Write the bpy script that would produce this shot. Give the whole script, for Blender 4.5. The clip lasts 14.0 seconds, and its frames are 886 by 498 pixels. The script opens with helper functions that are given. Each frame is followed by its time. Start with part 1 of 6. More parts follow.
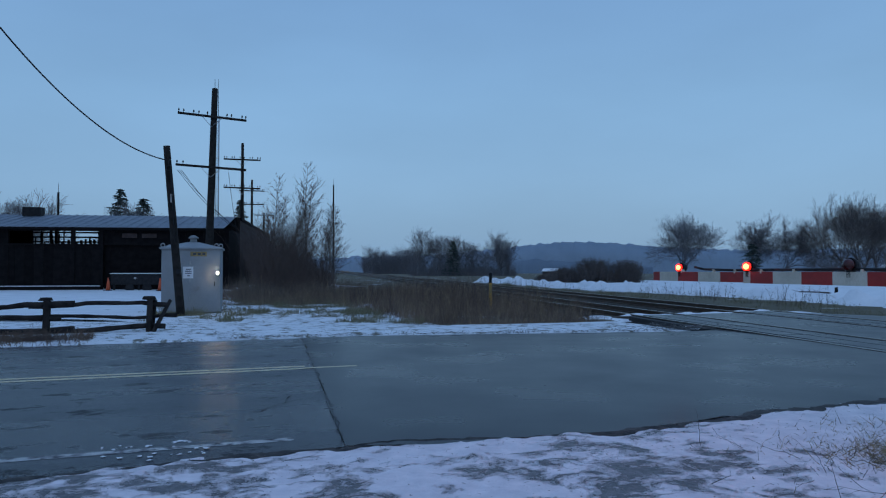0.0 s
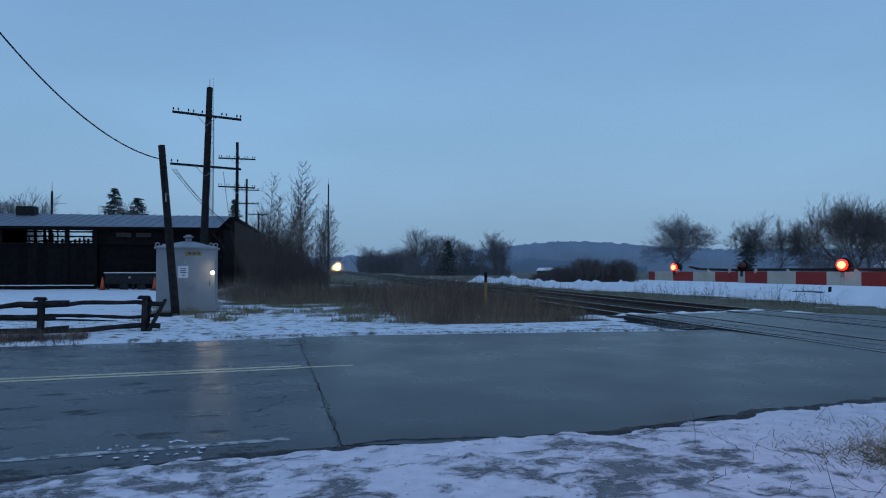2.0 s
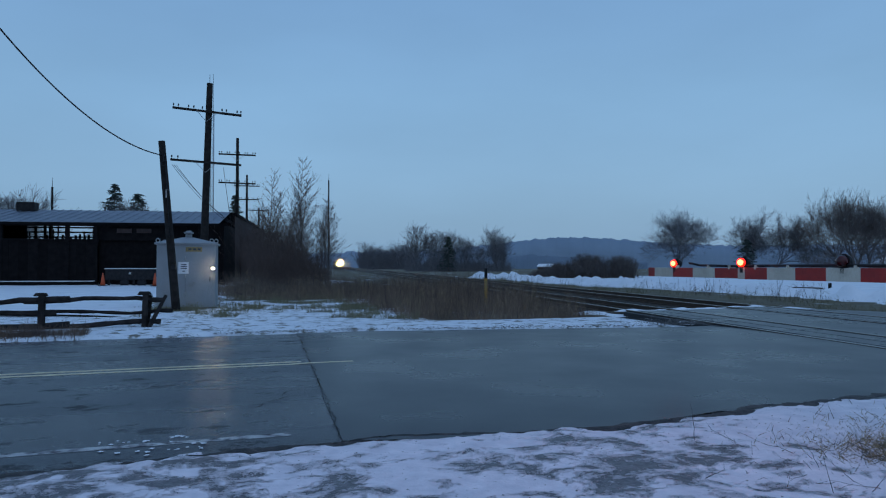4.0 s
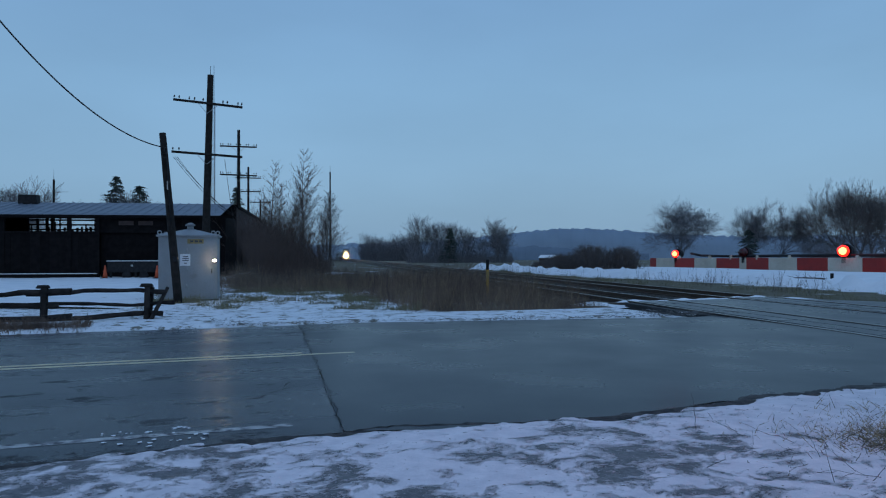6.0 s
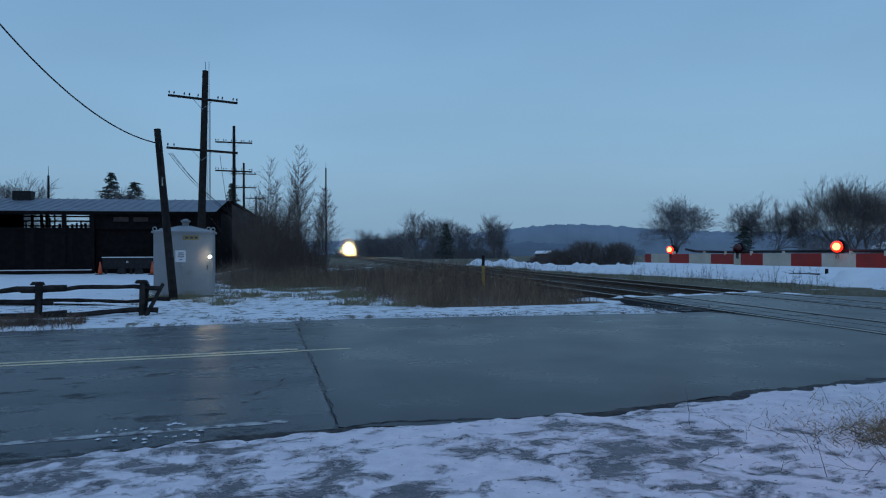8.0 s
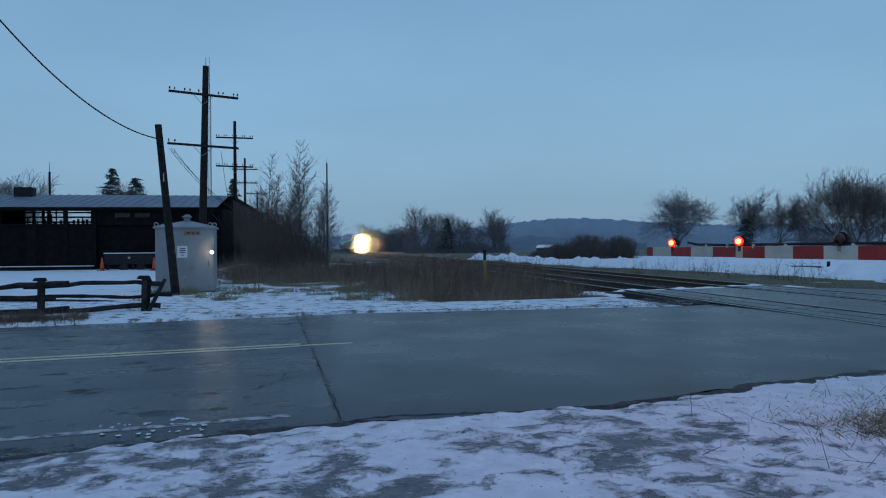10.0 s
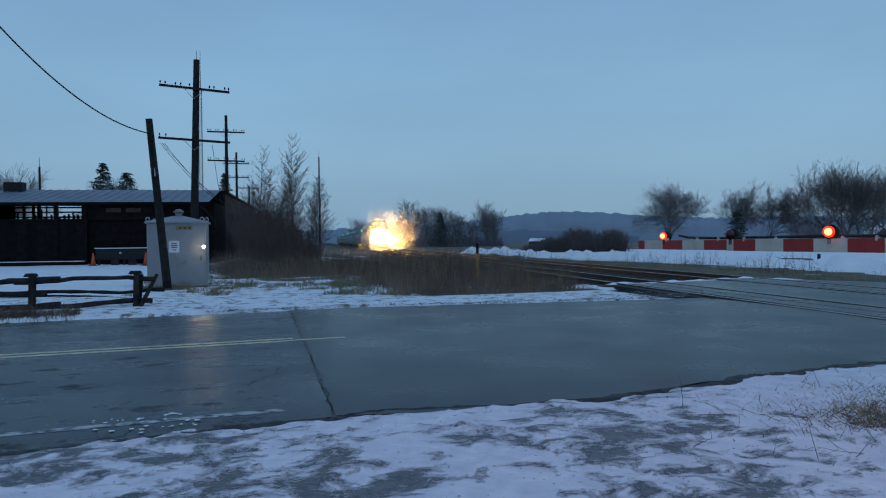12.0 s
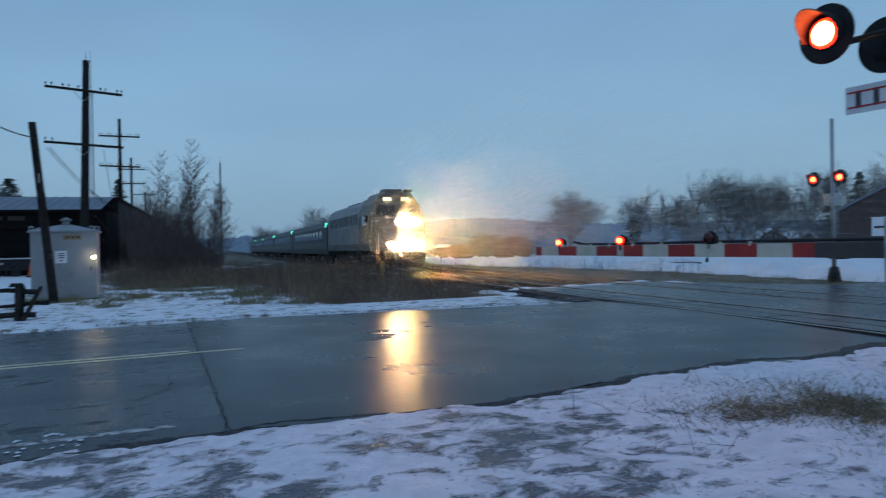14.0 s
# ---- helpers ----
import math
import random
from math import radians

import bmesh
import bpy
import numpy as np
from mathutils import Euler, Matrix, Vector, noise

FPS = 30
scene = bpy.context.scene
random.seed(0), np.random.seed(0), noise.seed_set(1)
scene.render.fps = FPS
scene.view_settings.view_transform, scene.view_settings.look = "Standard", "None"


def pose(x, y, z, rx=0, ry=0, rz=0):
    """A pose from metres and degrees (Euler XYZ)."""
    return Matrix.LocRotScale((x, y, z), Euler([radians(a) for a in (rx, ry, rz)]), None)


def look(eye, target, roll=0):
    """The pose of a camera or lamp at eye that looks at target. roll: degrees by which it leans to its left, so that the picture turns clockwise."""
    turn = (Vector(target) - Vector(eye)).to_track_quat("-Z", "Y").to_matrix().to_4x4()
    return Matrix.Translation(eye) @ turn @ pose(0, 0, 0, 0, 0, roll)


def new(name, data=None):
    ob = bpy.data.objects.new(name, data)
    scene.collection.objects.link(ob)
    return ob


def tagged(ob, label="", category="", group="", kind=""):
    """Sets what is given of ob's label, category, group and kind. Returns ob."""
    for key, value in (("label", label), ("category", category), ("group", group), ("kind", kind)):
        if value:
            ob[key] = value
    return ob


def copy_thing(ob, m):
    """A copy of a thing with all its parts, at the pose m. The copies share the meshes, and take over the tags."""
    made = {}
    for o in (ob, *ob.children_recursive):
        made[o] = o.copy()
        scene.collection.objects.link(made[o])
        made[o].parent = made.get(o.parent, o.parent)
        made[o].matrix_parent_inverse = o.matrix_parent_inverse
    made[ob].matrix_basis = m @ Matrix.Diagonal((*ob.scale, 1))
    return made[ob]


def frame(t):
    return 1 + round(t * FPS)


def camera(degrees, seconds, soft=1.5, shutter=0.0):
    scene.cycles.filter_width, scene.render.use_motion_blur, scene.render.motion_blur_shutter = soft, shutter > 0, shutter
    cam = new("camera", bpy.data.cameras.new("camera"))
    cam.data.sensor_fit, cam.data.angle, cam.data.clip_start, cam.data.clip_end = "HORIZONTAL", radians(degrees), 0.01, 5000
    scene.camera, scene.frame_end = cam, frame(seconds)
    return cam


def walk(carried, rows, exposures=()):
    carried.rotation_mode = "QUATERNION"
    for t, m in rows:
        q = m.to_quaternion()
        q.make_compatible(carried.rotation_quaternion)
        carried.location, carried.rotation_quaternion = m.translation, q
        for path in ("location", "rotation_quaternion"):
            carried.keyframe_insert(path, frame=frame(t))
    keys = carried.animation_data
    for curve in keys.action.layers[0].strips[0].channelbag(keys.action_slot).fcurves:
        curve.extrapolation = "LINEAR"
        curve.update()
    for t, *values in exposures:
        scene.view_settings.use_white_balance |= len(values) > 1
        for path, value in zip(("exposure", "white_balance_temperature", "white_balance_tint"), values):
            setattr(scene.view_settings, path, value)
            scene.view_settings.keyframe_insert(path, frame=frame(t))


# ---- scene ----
# ---- camera ----
cam = camera(62.4, 14.0, soft=1.15, shutter=0.5)
walk(cam, [(t, pose(x, y, z, 90 + p, r, w)) for t, x, y, z, w, p, r in [
    (0.0, 0.000, 0.000, 1.400, 0.00, 1.59, -0.00),
    (0.5, 0.000, -0.003, 1.398, -0.02, 1.45, -0.15),
    (1.0, -0.003, -0.018, 1.404, -0.11, 1.52, -0.16),
    (1.5, -0.012, -0.021, 1.405, -0.37, 1.46, -0.26),
    (2.0, -0.014, -0.013, 1.404, -0.40, 1.54, -0.02),
    (2.5, -0.010, -0.012, 1.405, -0.48, 1.15, 0.13),
    (3.0, -0.015, -0.020, 1.405, -0.39, 1.28, -0.05),
    (5.5, -0.003, -0.026, 1.404, -0.27, 0.77, 0.06),
    (6.0, -0.005, -0.020, 1.399, -0.24, 0.56, 0.12),
    (6.5, 0.001, -0.029, 1.404, -0.24, 0.54, 0.08),
    (7.0, -0.006, -0.027, 1.402, -0.18, 0.22, -0.11),
    (7.5, 0.001, -0.031, 1.403, -0.34, 0.39, 0.31),
    (8.0, 0.006, -0.024, 1.401, -0.55, 0.24, 0.19),
    (10.5, -0.000, -0.026, 1.397, -0.41, -0.27, 0.52),
    (11.0, 0.002, -0.024, 1.396, -0.40, -0.35, 0.58),
    (11.5, 0.003, -0.028, 1.399, -0.49, -0.38, 0.68),
    (12.0, 0.003, -0.040, 1.401, -1.02, -0.68, 0.65),
    (12.5, 0.010, -0.031, 1.395, -1.32, -0.58, 0.81),
    (13.0, 0.013, -0.030, 1.399, -2.03, -0.63, 0.79),
    (13.5, 0.034, -0.056, 1.405, -3.87, -0.74, 0.86),
    (14.0, 0.089, -0.089, 1.416, -8.26, -0.27, 1.13),
]],
     exposures=[(0, 0, 6400, 12), (3, 0, 6440, 11), (6.5, -0.03, 6580, 9), (11, -0.03, 6700, 7), (14, -0.05, 6750, 8)])

# ---- sky and light: an overcast winter dusk ----
world = bpy.data.worlds.new("dusk_sky")
scene.world = world
world.use_nodes = True
wn, wl = world.node_tree.nodes, world.node_tree.links
wn.clear()
w_out = wn.new("ShaderNodeOutputWorld")
w_bg = wn.new("ShaderNodeBackground")
w_co = wn.new("ShaderNodeTexCoord")
w_sep = wn.new("ShaderNodeSeparateXYZ")
w_ramp = wn.new("ShaderNodeValToRGB")
w_map = wn.new("ShaderNodeMapping")
w_noise = wn.new("ShaderNodeTexNoise")
w_mix = wn.new("ShaderNodeMix")
w_mix.data_type, w_mix.blend_type = "RGBA", "MULTIPLY"
w_range = wn.new("ShaderNodeMapRange")
w_sky = wn.new("ShaderNodeTexSky")
w_sky.sky_type, w_sky.sun_disc = "NISHITA", False
w_sky.sun_elevation, w_sky.sun_rotation = radians(4), radians(200)
w_add = wn.new("ShaderNodeMix")
w_add.data_type, w_add.blend_type = "RGBA", "MIX"
w_add.inputs["Factor"].default_value = 0.012
w_ramp.color_ramp.elements[0].position = 0.0
w_ramp.color_ramp.elements[0].color = (0.190, 0.350, 0.535, 1)
w_ramp.color_ramp.elements[1].position = 0.75
w_ramp.color_ramp.elements[1].color = (0.140, 0.262, 0.500, 1)
for at_z, tone in ((0.10, (0.218, 0.398, 0.612, 1)), (0.22, (0.210, 0.398, 0.635, 1)), (0.38, (0.176, 0.346, 0.605, 1))):
    w_ramp.color_ramp.elements.new(at_z).color = tone
w_map.inputs["Scale"].default_value = (1.2, 1.2, 3.5)
w_noise.inputs["Scale"].default_value = 1.6
w_noise.inputs["Detail"].default_value = 5
w_range.inputs["From Min"].default_value, w_range.inputs["From Max"].default_value = 0.3, 0.7
w_range.inputs["To Min"].default_value, w_range.inputs["To Max"].default_value = 0.92, 1.06
wl.new(w_co.outputs["Generated"], w_sep.inputs[0])
wl.new(w_sep.outputs["Z"], w_ramp.inputs[0])
wl.new(w_co.outputs["Generated"], w_map.inputs[0])
wl.new(w_map.outputs[0], w_noise.inputs["Vector"])
wl.new(w_noise.outputs["Fac"], w_range.inputs["Value"])
w_mix.inputs["Factor"].default_value = 1.0
wl.new(w_ramp.outputs[0], w_mix.inputs[6])
wl.new(w_range.outputs[0], w_mix.inputs[7])
wl.new(w_mix.outputs[2], w_add.inputs[6])
wl.new(w_sky.outputs[0], w_add.inputs[7])
wl.new(w_add.outputs[2], w_bg.inputs["Color"])
w_bg.inputs["Strength"].default_value = 1.0
wl.new(w_bg.outputs[0], w_out.inputs[0])

sun = new("sun", bpy.data.lights.new("sun", "SUN"))
sun.data.energy, sun.data.angle, sun.data.color = 0.3, radians(60), (0.5, 0.7, 1.0)
sun.matrix_world = look((0, 0, 60), (-15, 30, 0))


# ---- materials ----
def material(name, base, other=None, rough=0.8, metal=0.0, scale=4.0, bump=0.2, spec=0.5, fine=60.0, contrast=(0.35, 0.65),
             rough2=None, random_tint=0.0, dust=None, dust_at=(0.55, 0.7), dust_scale=2.0, dust_rough=0.9, patch_rough=0.62):
    """A surface of two tones mixed by coarse noise, a finer grain, relief, and an optional third layer in patches."""
    m = bpy.data.materials.new(name)
    m.use_nodes = True
    n, l = m.node_tree.nodes, m.node_tree.links
    b = n["Principled BSDF"]
    b.inputs["Metallic"].default_value = metal
    b.inputs["Specular IOR Level"].default_value = spec
    co = n.new("ShaderNodeTexCoord")
    geo = n.new("ShaderNodeNewGeometry")
    coarse = n.new("ShaderNodeTexNoise")
    coarse.inputs["Scale"].default_value, coarse.inputs["Detail"].default_value = scale, 6
    grain = n.new("ShaderNodeTexNoise")
    grain.inputs["Scale"].default_value, grain.inputs["Detail"].default_value = fine, 3
    for tex in (coarse, grain):
        l.new(geo.outputs["Position"] if dust_scale < 0 else co.outputs["Object"], tex.inputs["Vector"])
    ramp = n.new("ShaderNodeValToRGB")
    ramp.color_ramp.elements[0].position, ramp.color_ramp.elements[1].position = contrast
    ramp.color_ramp.elements[0].color = (*base, 1)
    ramp.color_ramp.elements[1].color = (*(other or [c * 0.7 for c in base]), 1)
    l.new(coarse.outputs["Fac"], ramp.inputs[0])
    grained = n.new("ShaderNodeMix")
    grained.data_type, grained.blend_type = "RGBA", "OVERLAY"
    grained.inputs["Factor"].default_value = 0.35
    l.new(ramp.outputs[0], grained.inputs[6])
    l.new(grain.outputs["Fac"], grained.inputs[7])
    colour = grained.outputs[2]
    if random_tint:
        info = n.new("ShaderNodeObjectInfo")
        hsv = n.new("ShaderNodeHueSaturation")
        spread = n.new("ShaderNodeMapRange")
        spread.inputs["To Min"].default_value, spread.inputs["To Max"].default_value = 1 - random_tint, 1 + random_tint
        l.new(info.outputs["Random"], spread.inputs["Value"])
        l.new(spread.outputs[0], hsv.inputs["Value"])
        l.new(colour, hsv.inputs["Color"])
        colour = hsv.outputs[0]
    rr = n.new("ShaderNodeMapRange")
    rr.inputs["From Min"].default_value, rr.inputs["From Max"].default_value = contrast
    rr.inputs["To Min"].default_value, rr.inputs["To Max"].default_value = rough, rough if rough2 is None else rough2
    l.new(coarse.outputs["Fac"], rr.inputs["Value"])
    rough_out = rr.outputs[0]
    if dust:
        patch = n.new("ShaderNodeTexNoise")
        patch.inputs["Scale"].default_value, patch.inputs["Detail"].default_value = abs(dust_scale), 8
        patch.inputs["Roughness"].default_value = patch_rough
        l.new(geo.outputs["Position"], patch.inputs["Vector"])
        mask = n.new("ShaderNodeMapRange")
        mask.inputs["From Min"].default_value, mask.inputs["From Max"].default_value = dust_at
        value = patch.outputs["Fac"]
        l.new(value, mask.inputs["Value"])
        lay = n.new("ShaderNodeMix")
        lay.data_type = "RGBA"
        l.new(mask.outputs[0], lay.inputs["Factor"])
        l.new(colour, lay.inputs[6])
        lay.inputs[7].default_value = (*dust, 1)
        colour = lay.outputs[2]
        rmix = n.new("ShaderNodeMix")
        l.new(mask.outputs[0], rmix.inputs["Factor"])
        l.new(rough_out, rmix.inputs[2])
        rmix.inputs[3].default_value = dust_rough
        rough_out = rmix.outputs[0]
    l.new(colour, b.inputs["Base Color"])
    l.new(rough_out, b.inputs["Roughness"])
    if bump:
        bp = n.new("ShaderNodeBump")
        bp.inputs["Strength"].default_value, bp.inputs["Distance"].default_value = bump, 0.02
        mixh = n.new("ShaderNodeMath")
        mixh.operation = "MULTIPLY_ADD"
        mixh.inputs[1].default_value = 0.35
        l.new(grain.outputs["Fac"], mixh.inputs[0])
        l.new(coarse.outputs["Fac"], mixh.inputs[2])
        l.new(mixh.outputs[0], bp.inputs["Height"])
        l.new(bp.outputs[0], b.inputs["Normal"])
    return m


def glowing(name, colour, strength):
    m = bpy.data.materials.new(name)
    m.use_nodes = True
    n, l = m.node_tree.nodes, m.node_tree.links
    b = n["Principled BSDF"]
    b.inputs["Base Color"].default_value = (*[c * 0.4 for c in colour], 1)
    b.inputs["Roughness"].default_value = 0.2
    b.inputs["Emission Color"].default_value = (*colour, 1)
    b.inputs["Emission Strength"].default_value = strength
    return m


def trodden_snow():
    """Snow trodden thin: crisp-edged bare wet patches, half-melted slush round them, and a rumpled surface."""
    m = bpy.data.materials.new("trodden_icy_snow")
    m.use_nodes = True
    n, l = m.node_tree.nodes, m.node_tree.links
    b = n["Principled BSDF"]
    co = n.new("ShaderNodeTexCoord")

    def noise_of(scale, detail, rough, stretch=(1, 1, 1), distort=0.0):
        mp = n.new("ShaderNodeMapping")
        mp.inputs["Scale"].default_value = stretch
        l.new(co.outputs["Object"], mp.inputs[0])
        t = n.new("ShaderNodeTexNoise")
        t.inputs["Scale"].default_value, t.inputs["Detail"].default_value = scale, detail
        t.inputs["Roughness"].default_value, t.inputs["Distortion"].default_value = rough, distort
        l.new(mp.outputs[0], t.inputs["Vector"])
        return t.outputs["Fac"]

    def ranged(value, lo, hi, to_lo=0.0, to_hi=1.0):
        r = n.new("ShaderNodeMapRange")
        for key, v in (("From Min", lo), ("From Max", hi), ("To Min", to_lo), ("To Max", to_hi)):
            r.inputs[key].default_value = v
        l.new(value, r.inputs["Value"])
        return r.outputs[0]

    def mixed(fac, x, y):
        k = n.new("ShaderNodeMix")
        k.data_type = "RGBA"
        l.new(fac, k.inputs["Factor"])
        for slot, v in ((6, x), (7, y)):
            if isinstance(v, tuple):
                k.inputs[slot].default_value = (*v, 1)
            else:
                l.new(v, k.inputs[slot])
        return k.outputs[2]

    def total(x, y, op="ADD"):
        k = n.new("ShaderNodeMath")
        k.operation = op
        l.new(x, k.inputs[0])
        l.new(y, k.inputs[1])
        return k.outputs[0]

    broad = noise_of(0.55, 3, 0.5, (0.8, 1.3, 1))
    torn = noise_of(3.2, 13, 0.76, (0.8, 1.0, 1), 0.3)
    flecks = noise_of(15, 6, 0.7, (0.7, 1.3, 1))
    sep = n.new("ShaderNodeSeparateXYZ")
    l.new(co.outputs["Object"], sep.inputs[0])
    # barer towards the middle of the drive, whiter towards the verge
    drift = ranged(sep.outputs["X"], 0.8, 5.2, -0.004, -0.085)
    field = total(total(ranged(broad, 0.25, 0.75, -0.14, 0.14), torn), drift)
    slush = ranged(field, 0.485, 0.548)
    bare = ranged(field, 0.538, 0.550)
    speck = ranged(flecks, 0.645, 0.675)
    snow = mixed(ranged(noise_of(5, 6, 0.6), 0.35, 0.65), (0.88, 0.81, 0.84), (0.70, 0.65, 0.69))
    wet = mixed(ranged(noise_of(20, 5, 0.65), 0.4, 0.6), (0.17, 0.155, 0.165), (0.085, 0.08, 0.09))
    colour = mixed(slush, snow, (0.58, 0.55, 0.58))
    colour = mixed(bare, colour, wet)
    colour = mixed(speck, colour, (0.13, 0.11, 0.10))
    l.new(colour, b.inputs["Base Color"])
    l.new(ranged(bare, 0, 1, 0.7, 0.42), b.inputs["Roughness"])
    b.inputs["Specular IOR Level"].default_value = 0.3
    bp = n.new("ShaderNodeBump")
    bp.inputs["Strength"].default_value, bp.inputs["Distance"].default_value = 0.8, 0.03
    height = total(total(ranged(bare, 0, 1, 0.5, 0.0), ranged(noise_of(9, 6, 0.65), 0, 1, 0, 0.5)), ranged(slush, 0, 1, 0.4, 0.0))
    l.new(height, bp.inputs["Height"])
    l.new(bp.outputs[0], b.inputs["Normal"])
    return m


def worn_asphalt():
    """Old wet pavement: long pale wheel wear, ragged dark patches drawn out along the road, fine grit."""
    m = bpy.data.materials.new("wet_asphalt")
    m.use_nodes = True
    n, l = m.node_tree.nodes, m.node_tree.links
    b = n["Principled BSDF"]
    co = n.new("ShaderNodeTexCoord")

    def noise_of(scale, detail, rough, stretch):
        mp = n.new("ShaderNodeMapping")
        mp.inputs["Scale"].default_value = stretch
        l.new(co.outputs["Object"], mp.inputs[0])
        t = n.new("ShaderNodeTexNoise")
        t.inputs["Scale"].default_value, t.inputs["Detail"].default_value, t.inputs["Roughness"].default_value = scale, detail, rough
        l.new(mp.outputs[0], t.inputs["Vector"])
        return t.outputs["Fac"]

    def ranged(value, lo, hi, to_lo=0.0, to_hi=1.0):
        r = n.new("ShaderNodeMapRange")
        for key, v in (("From Min", lo), ("From Max", hi), ("To Min", to_lo), ("To Max", to_hi)):
            r.inputs[key].default_value = v
        l.new(value, r.inputs["Value"])
        return r.outputs[0]

    def mixed(fac, x, y):
        k = n.new("ShaderNodeMix")
        k.data_type = "RGBA"
        l.new(fac, k.inputs["Factor"])
        for slot, v in ((6, x), (7, y)):
            if isinstance(v, tuple):
                k.inputs[slot].default_value = (*v, 1)
            else:
                l.new(v, k.inputs[slot])
        return k.outputs[2]

    wear = ranged(noise_of(0.5, 4, 0.5, (0.25, 1.6, 1)), 0.35, 0.65)
    blot = ranged(noise_of(1.9, 10, 0.76, (0.75, 1.25, 1)), 0.565, 0.61)
    grit = ranged(noise_of(90, 3, 0.6, (1, 1, 1)), 0.3, 0.7)
    colour = mixed(wear, (0.017, 0.026, 0.046), (0.030, 0.038, 0.058))
    colour = mixed(grit, colour, (0.026, 0.028, 0.034))
    colour = mixed(blot, colour, (0.008, 0.009, 0.012))
    l.new(colour, b.inputs["Base Color"])
    rough = n.new("ShaderNodeMath")
    l.new(ranged(wear, 0, 1, 0.19, 0.36), rough.inputs[0])
    l.new(ranged(blot, 0, 1, 0.0, 0.25), rough.inputs[1])
    l.new(rough.outputs[0], b.inputs["Roughness"])
    b.inputs["Specular IOR Level"].default_value = 0.27
    bp = n.new("ShaderNodeBump")
    bp.inputs["Strength"].default_value, bp.inputs["Distance"].default_value = 0.12, 0.02
    l.new(grit, bp.inputs["Height"])
    l.new(bp.outputs[0], b.inputs["Normal"])
    return m


